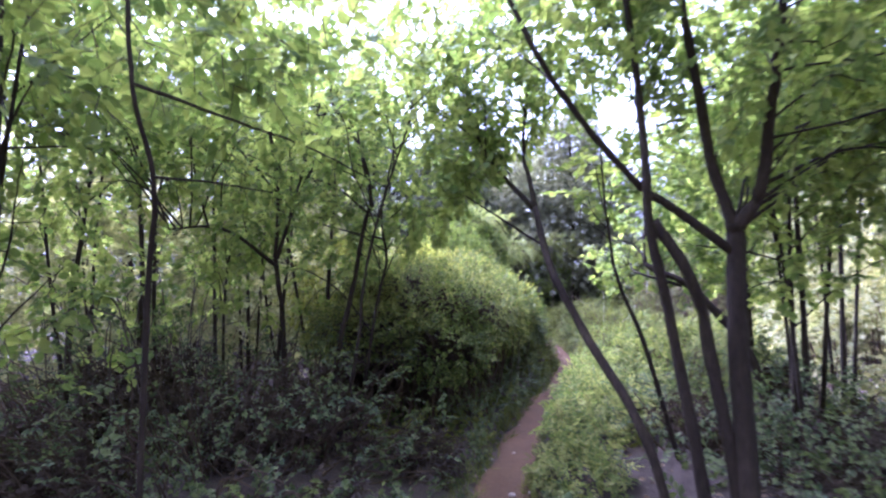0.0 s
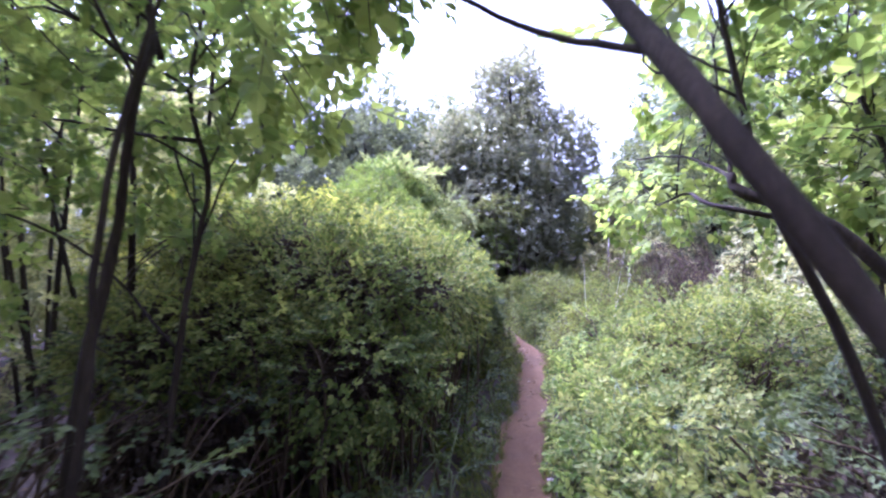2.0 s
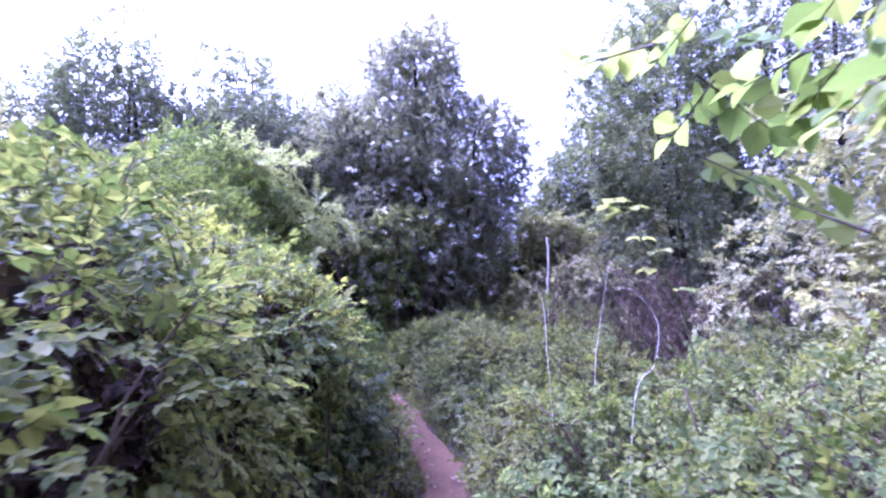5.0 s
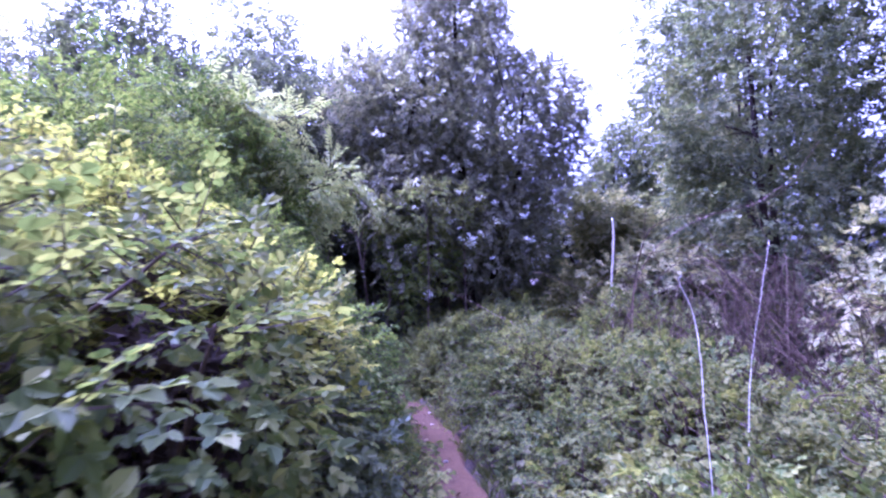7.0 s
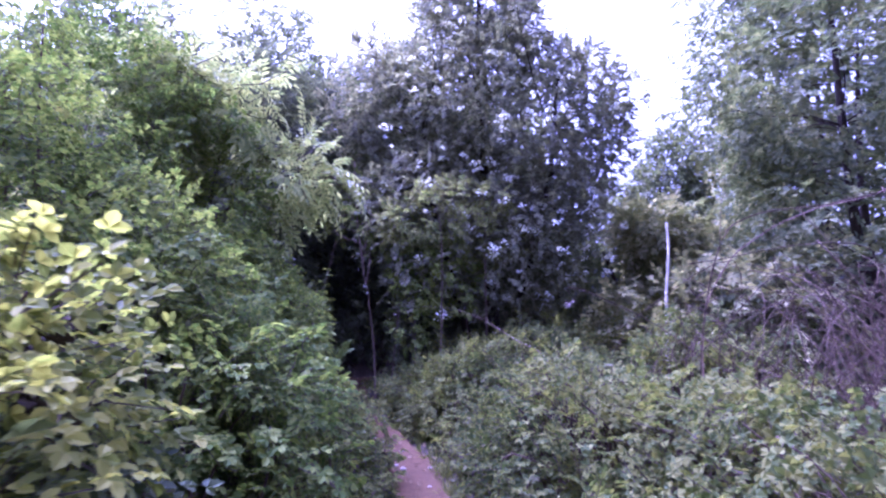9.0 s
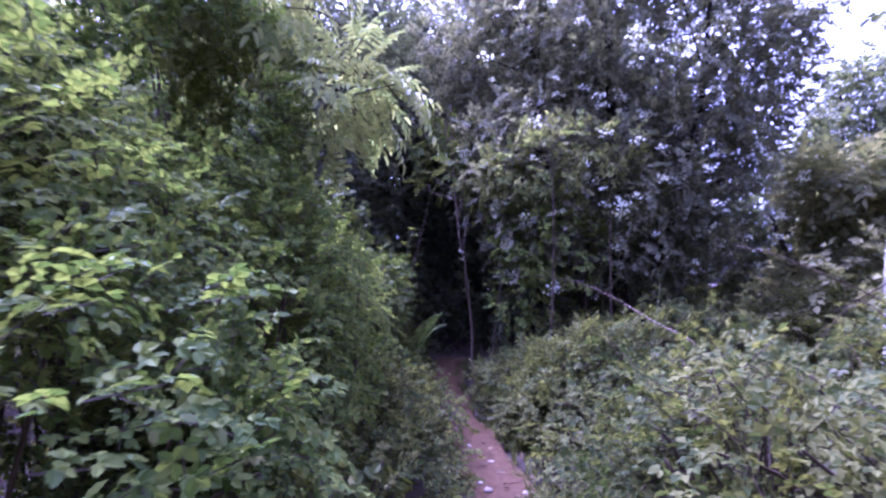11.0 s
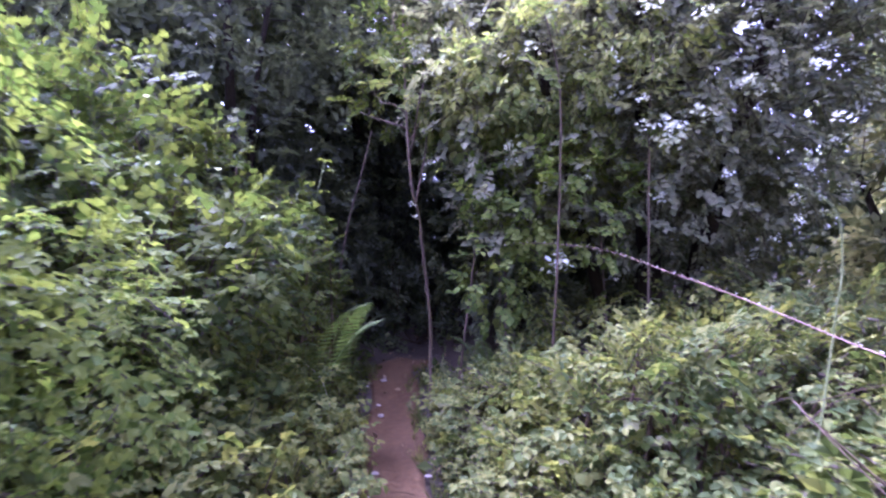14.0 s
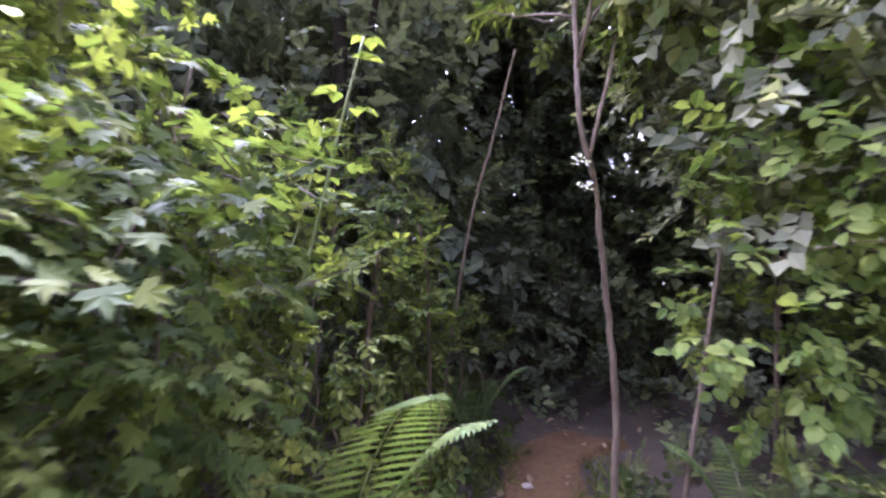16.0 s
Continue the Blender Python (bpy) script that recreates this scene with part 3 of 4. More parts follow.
tree("side_hazel", "hazel with a long leafy bough reaching towards the path", "tree",
     [([(3.1, 5.2, 0.0), (2.9, 5.3, 0.8), (2.5, 5.5, 1.4), (2.16, 5.71, 1.61), (2.1, 5.75, 1.72)], 0.05, 0.022),
      ([(2.1, 5.75, 1.7), (2.13, 6.0, 1.81), (2.1, 6.29, 1.91), (2.0, 6.6, 1.95)], 0.013, 0.005),
      ([(2.1, 5.75, 1.7), (2.13, 5.8, 1.92), (2.2, 5.92, 2.17), (2.2, 6.0, 2.6)], 0.014, 0.006),
      ([(2.4, 5.55, 1.42), (2.05, 5.86, 1.56), (2.13, 6.19, 1.66), (2.08, 6.5, 1.62)], 0.016, 0.006),
      ([(2.9, 5.3, 0.8), (3.1, 5.7, 1.6), (3.1, 6.1, 2.6)], 0.03, 0.01)],
     [(2.5, 6.3, 2.3, 0.7, 0.7, 0.6), (3.1, 6.2, 1.9, 0.8, 0.8, 0.7), (2.3, 6.9, 1.75, 0.5, 0.6, 0.4), (2.6, 5.6, 2.8, 0.8, 0.7, 0.5)], "broad", HAZEL, 620, 0.16, group="hazel stems", boughs=20)
for x, y, h, r in [(-1.5, 7.0, 4.9, 1.4), (-3.2, 6.0, 5.0, 1.6), (-3.0, 8.6, 5.2, 1.6), (-4.8, 5.4, 5.4, 1.8), (3.4, 5.2, 4.8, 1.4), (4.6, 6.4, 4.8, 1.5), (4.2, 3.4, 4.8, 1.5)]:
    dx, dy = rng.uniform(-0.3, 0.3, 2)
    tree("hazel_tree", "many-stemmed hazel with layered sprays of leaves", "tree",
         [([(x, y, 0), (x + dx * 0.3, y + dy * 0.3, h * 0.4), (x + dx, y + dy, h * 0.95)], 0.035, 0.01),
          ([(x + 0.1, y, 0), (x + dx + 0.3, y - dy, h * 0.5), (x + 0.6, y - 2 * dy, h * 0.85)], 0.024, 0.008),
          ([(x - 0.1, y, 0), (x - dx - 0.3, y + dy, h * 0.5), (x - 0.7, y + 2 * dy, h * 0.8)], 0.022, 0.008)],
         [(x, y, h * 0.86, r, r, h * 0.13), (x + dx, y - dy, h * 0.68, r * 0.8, r * 0.8, h * 0.08)], "hazel", HAZEL, 1000, 0.16, group="hazel stems", boughs=26, gaps=0.25)
bush("hazel_undergrowth", "low hazel shoots with broad leaves among the stems", "shrub",
     [(-2.1, 6.0, 1.5, 1.0, 0.7, 0.5), (-3.4, 5.2, 1.4, 1.1, 0.9, 0.6), (-1.0, 6.6, 1.6, 0.7, 0.6, 0.45), (-3.6, 7.2, 1.5, 1.3, 0.9, 0.7), (-4.8, 4.0, 1.4, 1.0, 1.2, 0.7), (-2.6, 3.6, 1.2, 0.8, 0.7, 0.4)], "hazel", HAZEL, 520, 0.16, canes=50, cane_mat=TWIG, depth=0.8, gaps=0.35)
# canopy added behind and above the start, mostly out of view, to block light
for x, y in [(-2.6, -1.6), (2.8, -0.8), (0.4, -4.5), (-4.8, 0.4), (4.8, 1.4), (-3.5, -5), (4, -5), (-2.9, 2.4)]:
    tree("shade_hazel", "tall hazel added mostly out of view, its canopy shading the path", "tree",
         [([(x, y, 0), (x * 0.95, y + 0.1, 1.8), (x * 0.8, y + 0.3, 3.6)], 0.08, 0.03)],
         [(x * 0.7, y + 0.4, 4.0, 1.9, 1.9, 0.9), (x, y, 3.2, 1.5, 1.5, 1.1)], "small", HAZEL, 950, 0.26, group="canopy hazels", boughs=14)

# ---- brambles and hedge beside the path, left as one walks ----
HEDGE = "hedge shrubs along the path"
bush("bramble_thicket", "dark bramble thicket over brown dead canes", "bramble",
     [(-1.3, 4.6, 0.3, 1.1, 0.9, 0.6), (-0.8, 3.3, 0.0, 0.7, 0.8, 0.45), (-2.6, 3.3, 0.2, 1.2, 1.0, 0.6), (-2.8, 5.2, 0.4, 1.2, 1.2, 0.7), (-0.9, 5.9, 0.45, 0.7, 0.6, 0.6), (-4.2, 4.2, 0.4, 1.0, 1.3, 0.7), (-0.15, 4.6, 0.0, 0.45, 0.7, 0.35)], "bramble_far", BRAMBLE_SHADE, 1800, 0.14, canes=560, depth=0.55, gaps=0.35, inner=1500)
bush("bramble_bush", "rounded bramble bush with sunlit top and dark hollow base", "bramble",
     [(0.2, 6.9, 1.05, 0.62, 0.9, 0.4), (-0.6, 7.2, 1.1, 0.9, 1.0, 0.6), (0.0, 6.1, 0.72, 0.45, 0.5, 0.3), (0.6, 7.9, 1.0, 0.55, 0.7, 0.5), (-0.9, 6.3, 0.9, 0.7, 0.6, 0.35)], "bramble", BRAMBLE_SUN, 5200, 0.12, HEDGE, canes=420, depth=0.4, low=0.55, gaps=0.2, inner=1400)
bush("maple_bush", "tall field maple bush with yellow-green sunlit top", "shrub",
     [(-0.4, 8.6, 1.35, 0.8, 0.8, 0.65), (-1.4, 8.2, 1.4, 0.9, 0.9, 0.8), (-0.3, 9.4, 1.35, 0.7, 0.8, 0.65)], "bramble", LIT_MAPLE, 4200, 0.11, HEDGE, canes=60, depth=0.45, gaps=0.25, low=0.8)
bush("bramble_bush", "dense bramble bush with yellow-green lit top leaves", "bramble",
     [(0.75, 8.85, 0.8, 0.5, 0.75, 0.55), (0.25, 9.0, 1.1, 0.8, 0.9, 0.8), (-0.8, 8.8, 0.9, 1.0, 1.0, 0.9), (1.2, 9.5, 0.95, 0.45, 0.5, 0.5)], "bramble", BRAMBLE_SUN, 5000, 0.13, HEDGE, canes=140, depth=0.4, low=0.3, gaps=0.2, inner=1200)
# shaded lower face of the hedge, painted with the darker leaf colour
bush("bramble_bush", "green bramble bush coloured dark as in shade, under paler shoots", "bramble",
     [(1.35, 10.1, 0.5, 0.52, 0.75, 0.6), (0.85, 9.4, 0.4, 0.5, 0.5, 0.45)], "bramble", BRAMBLE_SHADE, 2600, 0.125, HEDGE, canes=60, depth=0.45, gaps=0.2, inner=500)
# upper hedge: the pale leaf colour paints the light on its top
bush("maple_bush", "thick field maple bush with yellow-green upper shoots coloured pale as sunlit", "shrub",
     [(1.25, 10.2, 1.05, 0.48, 0.65, 0.38), (0.65, 10.3, 1.15, 0.7, 0.8, 0.65), (-0.3, 10.4, 1.2, 1.0, 1.0, 0.8)], "bramble", LIT_MAPLE, 5400, 0.11, HEDGE, canes=60, depth=0.4, gaps=0.18, low=0.7, inner=700)
bush("bramble_bush", "dense green bramble bush crowding the path", "bramble",
     [(1.5, 11.5, 0.45, 0.5, 0.8, 0.75), (1.0, 11.8, 1.0, 0.65, 0.8, 0.85), (0.1, 11.8, 1.5, 0.9, 0.9, 1.05)], "bramble", HEDGE_LEAF, 8000, 0.1, HEDGE, canes=60, depth=0.4, gaps=0.18)
bush("maple_bush", "tall field maple shrub with small lobed leaves", "shrub",
     [(1.35, 12.9, 0.8, 0.5, 0.75, 0.85), (1.0, 13.0, 1.75, 0.55, 0.7, 0.8), (0.3, 13.1, 2.0, 0.8, 0.9, 1.0), (1.4, 13.8, 0.8, 0.42, 0.5, 0.65)], "bramble", HEDGE_LEAF, 8600, 0.1, HEDGE, canes=60, depth=0.4, gaps=0.2)
bush("maple_bush", "dense field maple shrub with bright lobed leaves by the wood's edge", "shrub",
     [(1.3, 14.8, 0.75, 0.48, 0.65, 0.75), (0.85, 15.0, 1.25, 0.65, 0.8, 0.75), (-0.1, 15.0, 1.5, 0.9, 0.9, 1.0), (1.32, 15.35, 1.15, 0.42, 0.42, 0.6)], "maple", MAPLE, 6800, 0.125, HEDGE, canes=60, depth=0.45, gaps=0.2)
bush("bramble_bush", "low bramble bush at the foot of the hedge", "bramble",
     [(1.6, 14.0, 0.2, 0.42, 0.6, 0.42), (1.55, 14.9, 0.2, 0.4, 0.5, 0.45)], "bramble", BRAMBLE, 1300, 0.13, HEDGE, canes=20)
bush("elder_bush", "small leafy bush beside the tunnel mouth", "shrub",
     [(1.45, 16.3, 0.55, 0.38, 0.5, 0.62), (1.0, 16.6, 1.0, 0.6, 0.6, 0.7), (1.5, 17.2, 0.45, 0.35, 0.5, 0.5)], "small", MAPLE, 1700, 0.1, HEDGE, canes=20)

# young ash that leans out of the hedge
tree("ash_sapling", "young ash with feathery pale green leaves", "tree",
     [([(0.7, 13.9, 0.0), (0.75, 13.8, 1.2), (1.0, 13.7, 2.0), (1.1, 13.7, 2.9)], 0.025, 0.01),
      ([(1.0, 13.7, 1.9), (1.4, 13.6, 2.15), (1.85, 13.45, 2.3)], 0.012, 0.005)],
     [(0.8, 13.5, 2.75, 0.7, 0.5, 0.35), (1.65, 13.45, 2.2, 0.36, 0.3, 0.22)], "ash", ASH, 230, 0.25, boughs=5)

# ---- right of the path ----
bush("weed_patch", "bright green herbs and weeds beside the path", "weeds",
     [(1.35, 5.2, 0.05, 0.35, 0.6, 0.35), (1.75, 6.0, 0.05, 0.5, 0.8, 0.4), (2.15, 6.8, 0.1, 0.55, 0.8, 0.45), (1.05, 4.2, 0.0, 0.3, 0.6, 0.3)], "small", HERB, 2400, 0.12, canes=60, cane_mat=GREEN_STEM, depth=0.6)
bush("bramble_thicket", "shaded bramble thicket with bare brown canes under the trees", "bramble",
     [(2.3, 5.0, 0.1, 0.8, 1.0, 0.5), (3.3, 4.2, 0.1, 1.0, 1.2, 0.6), (2.4, 3.6, 0.0, 0.6, 0.7, 0.4), (3.4, 5.8, 0.2, 0.8, 0.8, 0.6)], "bramble_far", BRAMBLE_SHADE, 1700, 0.14, canes=260, depth=0.55, gaps=0.3, inner=900)
RIGHT = "brambles on the open side"
bush("bramble_patch", "sprawling bramble patch with leaves coloured pale as sunlit", "bramble",
     [(2.65, 7.6, 0.15, 0.65, 0.8, 0.55), (2.85, 9.4, 0.2, 0.4, 0.5, 0.5), (3.3, 6.9, 0.2, 0.9, 1.0, 0.75), (3.6, 8.3, 0.2, 1.0, 0.9, 0.7)], "bramble_far", BRAMBLE_SUN, 3400, 0.13, RIGHT, canes=160, depth=0.45, gaps=0.12)
bush("bramble_patch", "wide low bramble patch with mixed old and new leaves", "bramble",
     [(3.4, 9.7, 0.1, 0.85, 0.9, 0.5), (4.5, 9.4, 0.1, 1.2, 1.2, 0.55), (3.8, 11.0, 0.15, 0.9, 0.9, 0.6), (5.5, 10.6, 0.1, 1.2, 1.0, 0.6)], "bramble_far", BRAMBLE, 5800, 0.13, RIGHT, canes=260, depth=0.45, gaps=0.15)
bush("bramble_patch", "low bramble patch with thin brown canes", "bramble",
     [(3.4, 12.4, 0.2, 0.6, 0.8, 0.62), (4.1, 12.2, 0.2, 0.75, 0.8, 0.65), (3.75, 13.5, 0.2, 0.7, 0.65, 0.6), (5.2, 13.6, 0.3, 0.9, 0.7, 0.7)], "bramble_far", BRAMBLE, 5000, 0.13, RIGHT, canes=260, depth=0.45, gaps=0.15)
bush("bramble_patch", "green bramble mound at the wood's edge", "bramble",
     [(3.25, 14.8, 0.15, 0.6, 0.6, 0.6), (2.95, 15.5, 0.1, 0.4, 0.45, 0.5), (4.0, 14.9, 0.2, 0.75, 0.6, 0.6)], "bramble", BRAMBLE, 3000, 0.13, RIGHT, canes=90, gaps=0.1)
bush("bramble_patch", "shaded bramble patch under the hawthorn", "bramble",
     [(4.6, 16.0, 0.3, 1.0, 0.7, 0.6), (3.4, 16.1, 0.2, 0.7, 0.5, 0.5), (6.0, 15.6, 0.4, 1.0, 0.9, 0.7)], "bramble_far", BRAMBLE, 2600, 0.14, RIGHT, canes=60)

EDGE = "low growth on the path edges"
for y0, y1 in [(9.2, 11.0), (11.0, 12.8), (12.8, 14.6), (14.6, 16.2)]:
    yy = np.arange(y0 + 0.25, y1, 0.5)
    bush("bramble_edge", "low green bramble growth leaning over the path edge", "bramble", [(path_x(y) + 0.55, y, 0.05, 0.38, 0.4, 0.42) for y in yy], "bramble", BRAMBLE, 800, 0.11, EDGE, canes=16)
    bush("bramble_edge", "low green bramble growth leaning over the path edge", "bramble", [(path_x(y) - 0.5, y, 0.05, 0.36, 0.4, 0.42) for y in yy], "bramble", BRAMBLE, 740, 0.11, EDGE, canes=16)
for y0, y1 in [(5.2, 7.2), (7.2, 9.2)]:
    yy = np.arange(y0 + 0.25, y1, 0.5)
    bush("weed_edge", "soft green weeds leaning over the path edge", "weeds", [(path_x(y) + 0.5, y, 0.0, 0.3, 0.4, 0.3) for y in yy], "small", HAZEL, 380, 0.12, EDGE, canes=16, cane_mat=GREEN_STEM)
    bush("weed_edge", "soft green weeds leaning over the path edge", "weeds", [(path_x(y) - 0.48, y, 0.0, 0.28, 0.4, 0.22) for y in yy], "small", BRAMBLE_SHADE, 160, 0.12, EDGE, canes=16, cane_mat=GREEN_STEM)

# flowering hawthorn
hawthorn = tree("hawthorn_tree", "tall hawthorn with dark small leaves and white blossom", "tree",
     [([(4.1, 17.0, 0.0), (4.05, 16.95, 1.2), (4.0, 17.0, 3.0), (3.95, 17.0, 6.0)], 0.13, 0.03),
      ([(4.25, 17.0, 0.0), (4.5, 16.8, 1.4), (4.9, 16.7, 3.0), (5.1, 16.8, 4.5)], 0.08, 0.02),
      ([(3.95, 17.1, 0.0), (3.6, 17.0, 1.2), (3.2, 16.9, 2.6), (3.1, 17.0, 3.8)], 0.07, 0.02),
      ([(4.3, 17.1, 0.0), (4.6, 17.3, 1.6), (4.3, 17.4, 3.4)], 0.06, 0.02)],
     [(4.0, 16.9, 2.2, 1.7, 1.2, 1.2), (4.1, 17.0, 4.0, 1.75, 1.4, 1.3), (3.95, 17.1, 5.6, 1.15, 1.05, 1.2), (5.1, 17.0, 3.6, 1.0, 1.0, 1.5), (3.0, 17.0, 2.6, 0.8, 0.8, 1.1), (2.6, 17.6, 4.2, 0.9, 0.9, 1.3)], "haw", HAW, 12500, 0.185, boughs=150, depth=0.6, gaps=0.1)

# tunnel trees and wood behind
WOOD = "trees of the wood"
tree("sapling", "thin crooked sapling with warm brown bark at the tunnel mouth", "tree",
     [([(2.39, 16.62, -0.05), (2.385, 16.62, 0.3), (2.385, 16.61, 0.55), (2.34, 16.57, 0.9), (2.29, 16.5, 1.28), (2.21, 16.38, 1.66), (2.13, 16.7, 2.4), (2.1, 16.8, 3.2)], 0.0145, 0.007)],
     [(2.32, 16.45, 1.6, 0.2, 0.2, 0.45), (2.15, 16.8, 2.6, 0.5, 0.4, 0.5), (2.42, 16.4, 0.8, 0.14, 0.12, 0.22)], "small", MAPLE, 190, 0.15, bark=SAPLING_BARK, boughs=16)
bush("hazel_bush", "leafy hazel bush with thin upright poles", "shrub",
     [(2.9, 16.5, 1.05, 0.4, 0.35, 0.4), (3.25, 16.3, 1.5, 0.55, 0.35, 0.45), (2.85, 17.0, 2.0, 0.5, 0.5, 0.6)], "hazel", HAZEL, 760, 0.11, canes=1, cane_mat=SAPLING_BARK)
bush("maple_bough_bush", "bright overhanging maple shrub by the sapling", "shrub",
     [(3.0, 16.1, 2.3, 0.6, 0.35, 0.3), (3.5, 15.9, 2.5, 0.5, 0.35, 0.2), (3.7, 16.4, 2.1, 0.6, 0.4, 0.4)], "small", HERB, 420, 0.14, canes=3, cane_mat=SAPLING_BARK)
# two trees in three take the leaf colour darkened for shade
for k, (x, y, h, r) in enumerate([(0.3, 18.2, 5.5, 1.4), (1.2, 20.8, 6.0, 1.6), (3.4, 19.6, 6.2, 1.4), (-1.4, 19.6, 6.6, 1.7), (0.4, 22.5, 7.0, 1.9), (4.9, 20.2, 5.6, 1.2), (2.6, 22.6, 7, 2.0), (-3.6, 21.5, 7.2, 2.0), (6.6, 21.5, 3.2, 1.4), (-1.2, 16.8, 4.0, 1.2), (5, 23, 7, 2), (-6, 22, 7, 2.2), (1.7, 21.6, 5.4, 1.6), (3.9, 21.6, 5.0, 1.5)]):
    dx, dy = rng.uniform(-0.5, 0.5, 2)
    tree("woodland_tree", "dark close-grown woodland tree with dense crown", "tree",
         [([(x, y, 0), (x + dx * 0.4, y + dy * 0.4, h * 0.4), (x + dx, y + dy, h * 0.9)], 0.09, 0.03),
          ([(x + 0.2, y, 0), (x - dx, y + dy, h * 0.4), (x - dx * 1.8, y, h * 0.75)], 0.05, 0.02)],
         [(x, y, h * 0.72, r, r, h * 0.26), (x + dx, y - 0.3, h * 0.42, r * 0.85, r * 0.85, h * 0.22), (x - dx, y + 0.2, h * 0.2, r * 0.8, r * 0.8, h * 0.18)], "far", SHADED_WOOD_LEAF if k % 3 != 2 else WOOD_LEAF, 2400, 0.24, group=WOOD, boughs=40, depth=0.5, gaps=0.15)
bush("woodland_thicket", "thicket closing the back of the wood, leaves coloured as in shade", "shrub",
     [(x, 24.8 + 0.6 * math.sin(x), 1.8, 1.7, 1.0, 2.6) for x in np.arange(-10, 14, 2.2)], "far", SHADED_WOOD_LEAF, 7000, 0.34, canes=60)
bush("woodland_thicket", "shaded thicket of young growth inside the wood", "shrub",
     [(1.1, 19.0, 0.4, 0.7, 0.8, 0.8), (3.3, 18.2, 0.4, 0.7, 0.7, 0.9), (2.2, 20.2, 0.5, 1.3, 0.6, 1.3), (1.7, 19.0, 0.4, 0.7, 0.5, 0.8), (2.5, 18.5, 0.2, 0.7, 0.35, 0.6), (0.2, 17.4, 0.6, 0.8, 0.7, 1.1), (4.8, 18.8, 0.5, 1.0, 0.8, 1.0)], "far", SHADED_WOOD_LEAF, 2600, 0.16, canes=60)

# far trees and shrubs that close the clearing
FAR = "trees round the clearing"
for k, (x, y, h, r, mt) in enumerate([(0.3, 20.9, 7.6, 1.9, 0), (-2.4, 20.0, 7.4, 2.2, 0), (-4.5, 17.0, 6.4, 2.2, 1), (-4.2, 13.2, 5.4, 2.0, 1), (-5.5, 10.0, 5.0, 2.0, 1), (-7.5, 13.5, 5.6, 2.4, 1), (-8.5, 8.5, 5.0, 2.4, 1),
                                      (-9, 4.5, 5.0, 2.4, 1), (-8, 1.0, 5.0, 2.2, 0), (8.3, 14.9, 6.4, 1.8, 0), (10.4, 17.6, 8.0, 2.5, 0), (9.8, 13.2, 7.0, 2.2, 0), (14.5, 24.0, 8.0, 1.6, 0), (8.6, 10.2, 4.4, 1.9, 1), (7.6, 7.0, 3.8, 1.9, 1), (8.4, 3.6, 4.6, 2.2, 1), (6.8, 17.2, 2.7, 1.2, 1), (-6.0, 18.5, 6.5, 2.2, 0), (11.8, 20.5, 6.0, 2.0, 1), (9.2, 20.4, 5.0, 1.3, 0), (9, -1, 5, 2.2, 0)]):
    # trees marked 1 take the leaf colour paled for sunlight
    mat = SUNLIT_LEAF if mt else WOOD_LEAF
    dx = rng.uniform(-0.4, 0.4)
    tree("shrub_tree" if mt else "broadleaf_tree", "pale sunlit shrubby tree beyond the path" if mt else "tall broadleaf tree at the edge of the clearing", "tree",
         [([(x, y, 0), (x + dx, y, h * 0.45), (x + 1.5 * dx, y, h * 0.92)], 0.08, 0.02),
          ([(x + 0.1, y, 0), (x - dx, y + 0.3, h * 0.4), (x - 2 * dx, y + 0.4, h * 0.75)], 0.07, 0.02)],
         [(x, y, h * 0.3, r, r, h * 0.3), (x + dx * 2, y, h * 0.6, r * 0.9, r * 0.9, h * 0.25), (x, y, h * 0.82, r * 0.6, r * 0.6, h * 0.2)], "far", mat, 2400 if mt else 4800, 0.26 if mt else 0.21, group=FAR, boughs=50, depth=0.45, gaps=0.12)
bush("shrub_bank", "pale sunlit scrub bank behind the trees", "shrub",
     [(-3.2, 9.8, 0.8, 1.6, 1.6, 1.5), (-2.0, 12.0, 1.0, 1.5, 1.5, 1.6), (-5.0, 8.0, 0.8, 1.8, 1.8, 1.6), (-2.4, 14.5, 1.2, 1.6, 1.6, 1.6), (-6.2, 5.5, 0.8, 1.8, 1.8, 1.7), (-6.0, 2.4, 0.8, 1.8, 1.8, 1.6), (-7, -1, 0.8, 1.8, 2, 1.7)], "far", SUNLIT_LEAF, 6500, 0.2, canes=60)
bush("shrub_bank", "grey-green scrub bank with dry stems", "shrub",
     [(5.6, 7.2, 0.5, 1.3, 1.3, 1.0), (6.8, 9.0, 0.6, 1.4, 1.5, 1.2), (7.6, 11.8, 0.6, 1.1, 1.5, 1.4), (6.6, 15.0, 0.6, 1.3, 1.2, 1.3), (5.4, 4.6, 0.4, 1.3, 1.3, 0.9), (6.2, 1.5, 0.4, 1.3, 1.6, 0.9)], "far", SUNLIT_LEAF, 5200, 0.18, canes=200)

# ---- single stems, canes and ferns ----
def dead_stem(pts, r0, r1, label, mat, name="dried_weed", group="dead stems", twigs=()):
    top = thing(name, tuple(pts[0]), label, "dead plant", group)
    g = Geo()
    tube(g, pts, r0, r1, 6, 6, 0.002)
    part("stalk", g, mat, top, smooth=True)
    for tw in twigs:
        g = Geo()
        tube(g, tw, r1 * 1.1, r1 * 0.5, 5, 5, 0.003)
        part("side_twig", g, mat, top, smooth=True)
    return top


